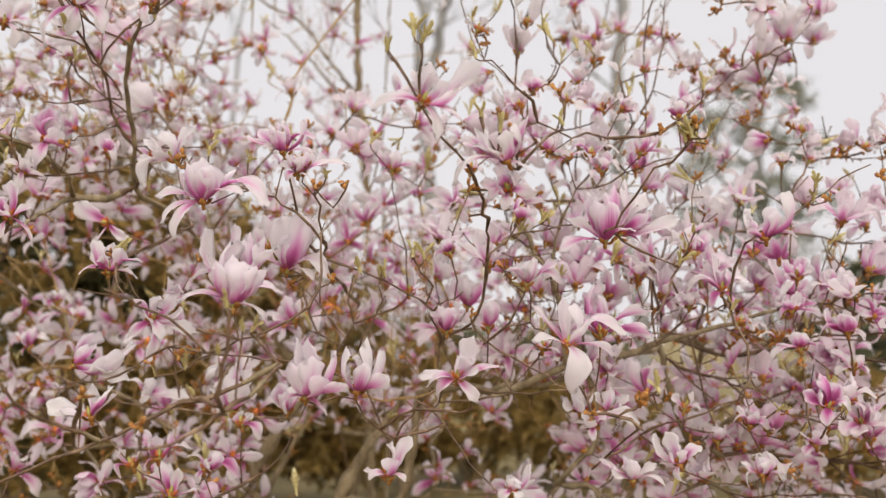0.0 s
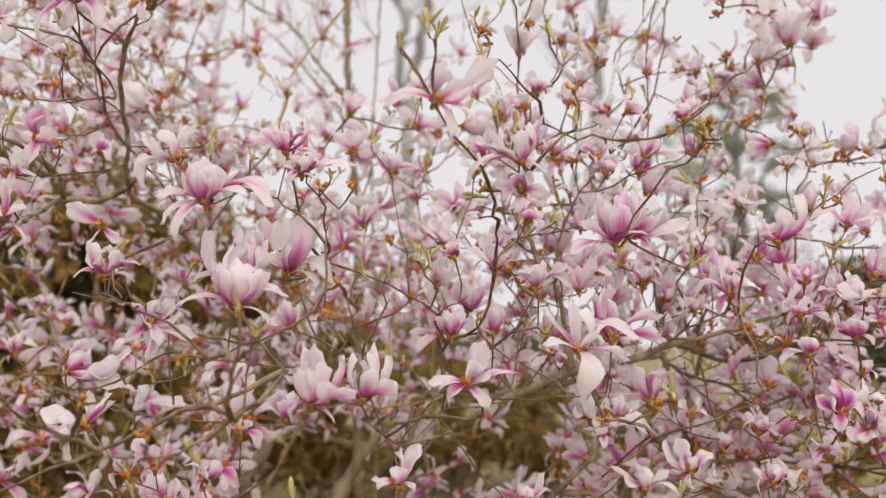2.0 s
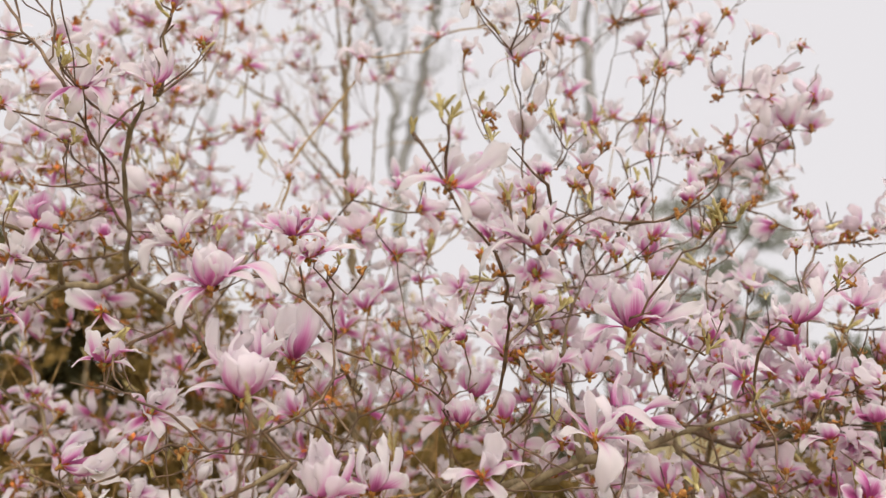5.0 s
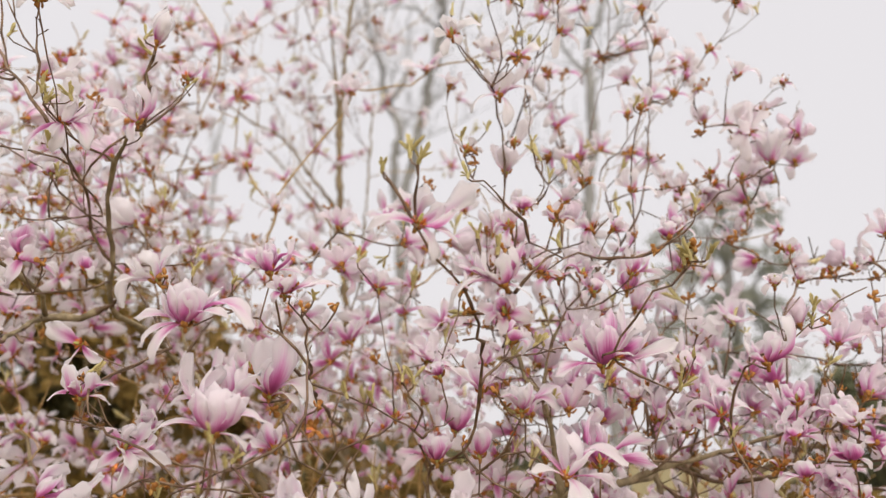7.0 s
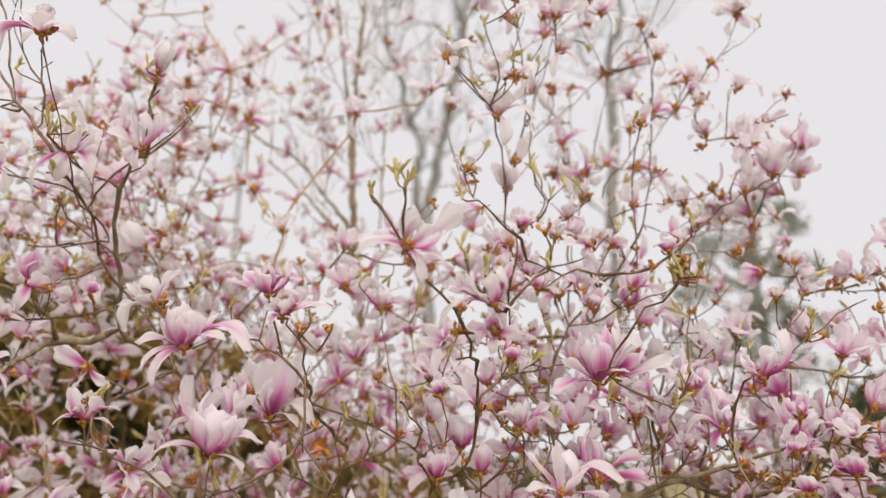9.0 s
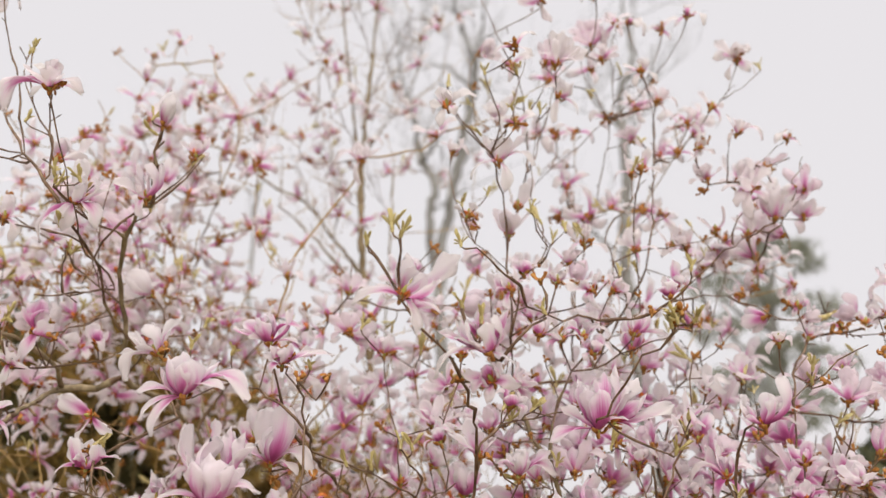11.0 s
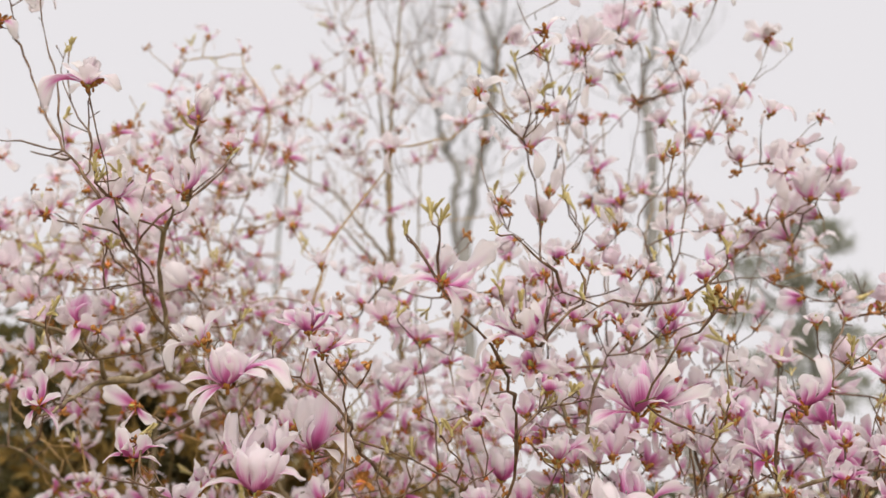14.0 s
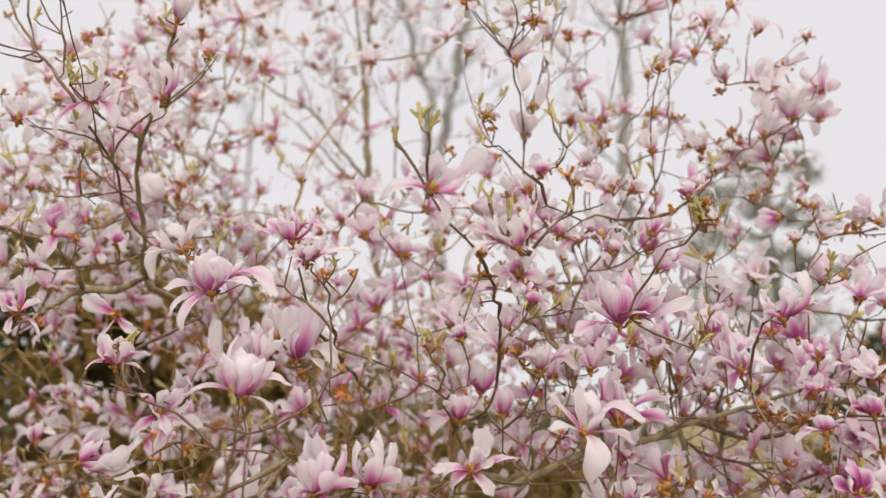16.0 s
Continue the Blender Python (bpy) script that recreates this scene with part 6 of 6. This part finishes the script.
for o in HUSKS:
    # two or three empty husks together, each on its spur
    for k in range(int(rng.integers(1, 3))):
        q = o + rng.normal(0, 0.014, 3) * (k > 0)
        axis = np.array((0.0, -0.2, 0.8)) + rng.normal(0, 0.6, 3)
        axis /= np.linalg.norm(axis)
        ends_here(q, axis)
        ob = part("bud_husk", SCALE_MESH[int(rng.integers(3))], tree, "orange-brown empty bud husk")
        ob.matrix_basis = Matrix(placed(q - ROOT, axes_up(axis, rng), (rng.uniform(0.6, 1.0),) * 3).tolist())

# fill: keep flowers apart, and away from the air in front of the crown
spots = [f[0] for f in FLOWERS] + SPENT
fill = []
for c, r, n in MASSES:
    made = tries = 0
    while made < n and tries < n * 30:
        tries += 1
        d = rng.normal(0, 1, 3)
        q = np.array(c) + np.array(r) * d / np.linalg.norm(d) * rng.uniform(0, 1) ** 0.42
        if q[1] < (1.68 if q[0] > 0.45 and q[2] < 1.9 else 1.9) or min(np.linalg.norm(np.array(spots) - q, axis=1)) < 0.072:
            continue
        if noise.noise(Vector(q * 2.3)) < -0.16 or (-0.55 < q[0] < 0.35 and q[2] < 1.55 and q[1] < 2.9 and rng.random() < 0.6):
            continue
        if q[0] > 0.5 and 1.80 < q[2] < 2.3 and rng.random() < 0.42:
            made += 1
            continue
        spots.append(q)
        fill.append(q)
        made += 1
fill.sort(key=lambda q: g.best(q)[1])
near = set(sorted(range(len(fill)), key=lambda i: fill[i][1] - 0.2 * fill[i][2])[:180])
low_shade_bloom, high_haze_bloom, far_leaf, far_scale = Shape(), Shape(), Shape(), Shape()
for i, q in enumerate(fill):
    axis = np.array((0, 0, 0.85)) + rng.normal(0, 0.62, 3) + np.array((0, -0.2, 0))
    axis /= np.linalg.norm(axis)
    ends_here(q, axis, inner=True)
    size = rng.uniform(0.72, 1.08)
    m = placed(q - ROOT, axes_up(axis, rng), (size,) * 3)
    if i in near:
        lean, spread = rng.uniform(0, 360), rng.uniform(30, 88)
        x_axis, y_axis = np.cross(axis, (1, 0.2, 0)), np.cross(axis, np.cross(axis, (1, 0.2, 0)))
        petals = []
        for k in range(6):
            a, b = math.radians(lean + 60 * k + rng.normal(0, 10)), math.radians(spread * rng.uniform(0.45, 1.5))
            d = axis * math.cos(b) + (x_axis * math.cos(a) + y_axis * math.sin(a)) * math.sin(b)
            d /= np.linalg.norm(d)
            petals.append((math.degrees(math.atan2(d[0], d[1])), math.degrees(math.asin(max(-1, min(1, d[2])))), 7.4 * size * rng.uniform(0.8, 1.2)))
        # tone also deepened below 1.8 m for crown shade, paled above 2.1 m for haze
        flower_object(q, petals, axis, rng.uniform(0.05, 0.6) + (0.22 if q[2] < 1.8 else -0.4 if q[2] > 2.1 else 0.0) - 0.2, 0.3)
    else:
        (low_shade_bloom if q[2] < 1.95 else high_haze_bloom).add_shape(FAR_WHOLE[int(rng.integers(len(FAR_WHOLE)))], m)
# sprouts and stray bare shoots between the flowers
for i in range(1350):
    q = fill[int(rng.integers(len(fill)))] + rng.normal(0, 0.085, 3) + np.array((0, 0, 0.03))
    if q[1] < 1.75 or q[0] + q[2] > 3.25 or g.best(q, inner=True)[1] > 0.15:
        continue
    axis = np.array((0, 0, 1.0)) + rng.normal(0, 0.5, 3)
    axis /= np.linalg.norm(axis)
    ends_here(q, axis, inner=True)
    kind = i % 5
    if kind < 2:
        far_leaf.add_shape(FAR_SPROUTS[int(rng.integers(3))], placed(q - ROOT, axes_up(axis, rng), (rng.uniform(0.7, 1.25),) * 3))
    else:
        far_scale.add_shape(SCALES[int(rng.integers(3))], placed(q - ROOT, axes_up(axis, rng), (rng.uniform(0.6, 1.1),) * 3))
# bare shoots crossing low in the crown
low = [q for q in fill if q[2] < 1.75 or (q[0] < -0.4 and q[2] < 2.3)]
for i in range(900):
    q = low[int(rng.integers(len(low)))] + rng.normal(0, 0.14, 3)
    if q[1] > (1.78 if q[0] > 0.05 else 2.0):
        g.reach(q, rng, sweep=0.02, inner=True)
# and short bare side shoots all through it
for i in range(450):
    q = fill[int(rng.integers(len(fill)))] + rng.normal(0, 0.07, 3)
    if q[1] > 1.8 and g.best(q, inner=True)[1] < 0.12:
        g.reach(q, rng, inner=True)
# object colours paint crown shade into the low mass, haze into the high one
tagged(part("blossom", low_shade_bloom.mesh("blossom", FLOWER_MATS), tree, "pink and white flowers low in the crown, deepened in colour for shade"), kind="stuff").color = (0.74, 0.90, 1, 1)
tagged(part("blossom", high_haze_bloom.mesh("blossom", FLOWER_MATS), tree, "pink and white flowers high in the crown, paled in colour for haze"), kind="stuff").color = (1.0, 0.96, 1, 1)
tagged(part("bud_husk", far_scale.mesh("bud_husk", (RUSSET,)), tree, "russet empty bud scales"), kind="stuff")
tagged(part("sprout", far_leaf.mesh("sprout", (LEAF,)), tree, "yellow-green sprouting leaves"), kind="stuff")

# thickness: a stem carries the sum of its shoots
count = len(g.p)
children = [[] for _ in range(count)]
for i in range(1, count):
    if g.parent[i] >= 0:
        children[g.parent[i]].append(i)
for i in range(1, count):
    if not g.fixed[i] and g.parent[i] >= 0 and len(children[i]) == 1:
        g.p[i] = 0.5 * g.p[i] + 0.25 * (g.p[g.parent[i]] + g.p[children[i][0]])
load = np.zeros(count)
for i in range(count - 1, -1, -1):
    load[i] = sum(load[c] for c in children[i]) if children[i] else 1.0
radius = np.minimum(0.0015 * load ** 0.34 * (1 + load / 2500), 0.045)
for i in range(count):
    if g.fixed[i] > 0:
        radius[i] = g.fixed[i] * ((0.80 if g.p[i][1] < 1.5 else 0.64) if g.fixed[i] < 0.0052 else 0.62 if g.fixed[i] < 0.009 else 0.8)
        if g.p[i][1] < 1.45 and g.p[i][2] < 2.0:
            radius[i] = max(radius[i] * (1.25 if g.p[i][0] < -0.1 else 0.9), 0.0022)
        if g.p[i][2] > 2.15 and g.p[i][0] > -0.2 and g.p[i][1] < 3.0:
            radius[i] *= 0.74
        if g.p[i][2] > 1.85 and g.p[i][0] > -0.2 and 1.75 < g.p[i][1] < 3.0:
            radius[i] = min(radius[i], 0.0028)
    elif g.p[i][1] < 2.0:
        radius[i] = min(radius[i], 0.0023)
    elif g.p[i][2] > 0.9:
        radius[i] = min(radius[i], max(0.0030, 0.0105 - 0.0115 * max(0.0, g.p[i][2] - 1.35)))
chains = []
stack = [(i, -1) for i in range(count) if g.parent[i] < 0]
while stack:
    i, before = stack.pop()
    chain = [before, i] if before >= 0 else [i]
    while children[i]:
        kids = sorted(children[i], key=lambda c: -load[c])
        stack += [(c, i) for c in kids[1:]]
        i = kids[0]
        chain.append(i)
    chains.append(chain)
chains.sort(key=lambda c: -radius[c[1] if len(c) > 1 else c[0]] - 0.02 * np.mean([g.fixed[i] > 0 for i in c]))
twigs = Shape()
for k, chain in enumerate(chains):
    if len(chain) < 2:
        continue
    r = np.array([radius[i] for i in chain])
    if g.parent[chain[1]] == chain[0] and k:
        r[0] = r[1]
    r = r * (1 + 0.12 * np.sin(np.arange(len(r)) * 2.1 + k))
    pts = np.array([g.p[i] for i in chain]) - ROOT
    thick = r[0] > 0.006 and np.median(r) > 0.0046
    if k < 300:
        s = Shape()
        knobs = r * np.where(rng.random(len(r)) < 0.35, rng.uniform(1.1, 1.4, len(r)), rng.uniform(0.86, 1.06, len(r)))
        sides = 10 if r[0] > 0.012 else 7
        tube(s, pts, knobs, sides, 0, rng)
        for i in range(len(pts) - 1):
            if r[i] > 0.0037 and pts[i, 1] + ROOT[1] > 1.15:
                s.m[i * sides:(i + 1) * sides] = [1] * sides
        if not thick:
            # side buds and old spurs
            for i in range(2, len(pts) - 1):
                if rng.random() < 0.3:
                    t = pts[i] - pts[i - 1]
                    d = t / np.linalg.norm(t) + rng.normal(0, 0.8, 3)
                    d /= np.linalg.norm(d)
                    h = rng.uniform(0.004, 0.011) if rng.random() < 0.55 else rng.uniform(0.012, 0.03)
                    tube(s, [pts[i], pts[i] + d * (r[i] + h * 0.6), pts[i] + d * (r[i] + h * 0.8), pts[i] + d * (r[i] + h)], [r[i] * 0.6, r[i] * 0.55, r[i] * 0.85, r[i] * 0.3], 5)
        part("trunk" if k == 0 else "limb" if thick else "twig", s.mesh("limb", (TWIG, BARK)), tree)
    else:
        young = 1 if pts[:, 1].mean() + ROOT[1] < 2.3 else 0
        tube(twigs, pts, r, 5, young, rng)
        for i in range(1, len(pts) - 1):
            if rng.random() < 0.34:
                t = pts[i] - pts[i - 1]
                d = t / (np.linalg.norm(t) + 1e-6) + rng.normal(0, 0.75, 3) + np.array((0, 0, 0.3))
                d /= np.linalg.norm(d)
                h = rng.uniform(0.010, 0.040)
                tube(twigs, [pts[i], pts[i] + d * h * 0.7, pts[i] + d * h], [0.0013, 0.0012, 0.0022], 4, young)
# a loose web of side twigs on the slender stems behind
for line, _ in BOUGHS:
    if line[:, 1].mean() > 3.5 and line[-1, 2] > 2.9:
        for _ in range(4):
            a = rng.uniform(0, len(line) - 1)
            p = np.array([np.interp(a, range(len(line)), line[:, i]) for i in range(3)])
            if p[2] > 2.75:
                d = np.array((rng.normal(0, 1.0), rng.normal(0, 0.4), rng.uniform(0.2, 1.0)))
                side_branches(twigs, p - ROOT, d, rng.uniform(0.15, 0.34), 0.0022, 2 if rng.random() < 0.25 else 1, rng, int(rng.random() < 0.5))
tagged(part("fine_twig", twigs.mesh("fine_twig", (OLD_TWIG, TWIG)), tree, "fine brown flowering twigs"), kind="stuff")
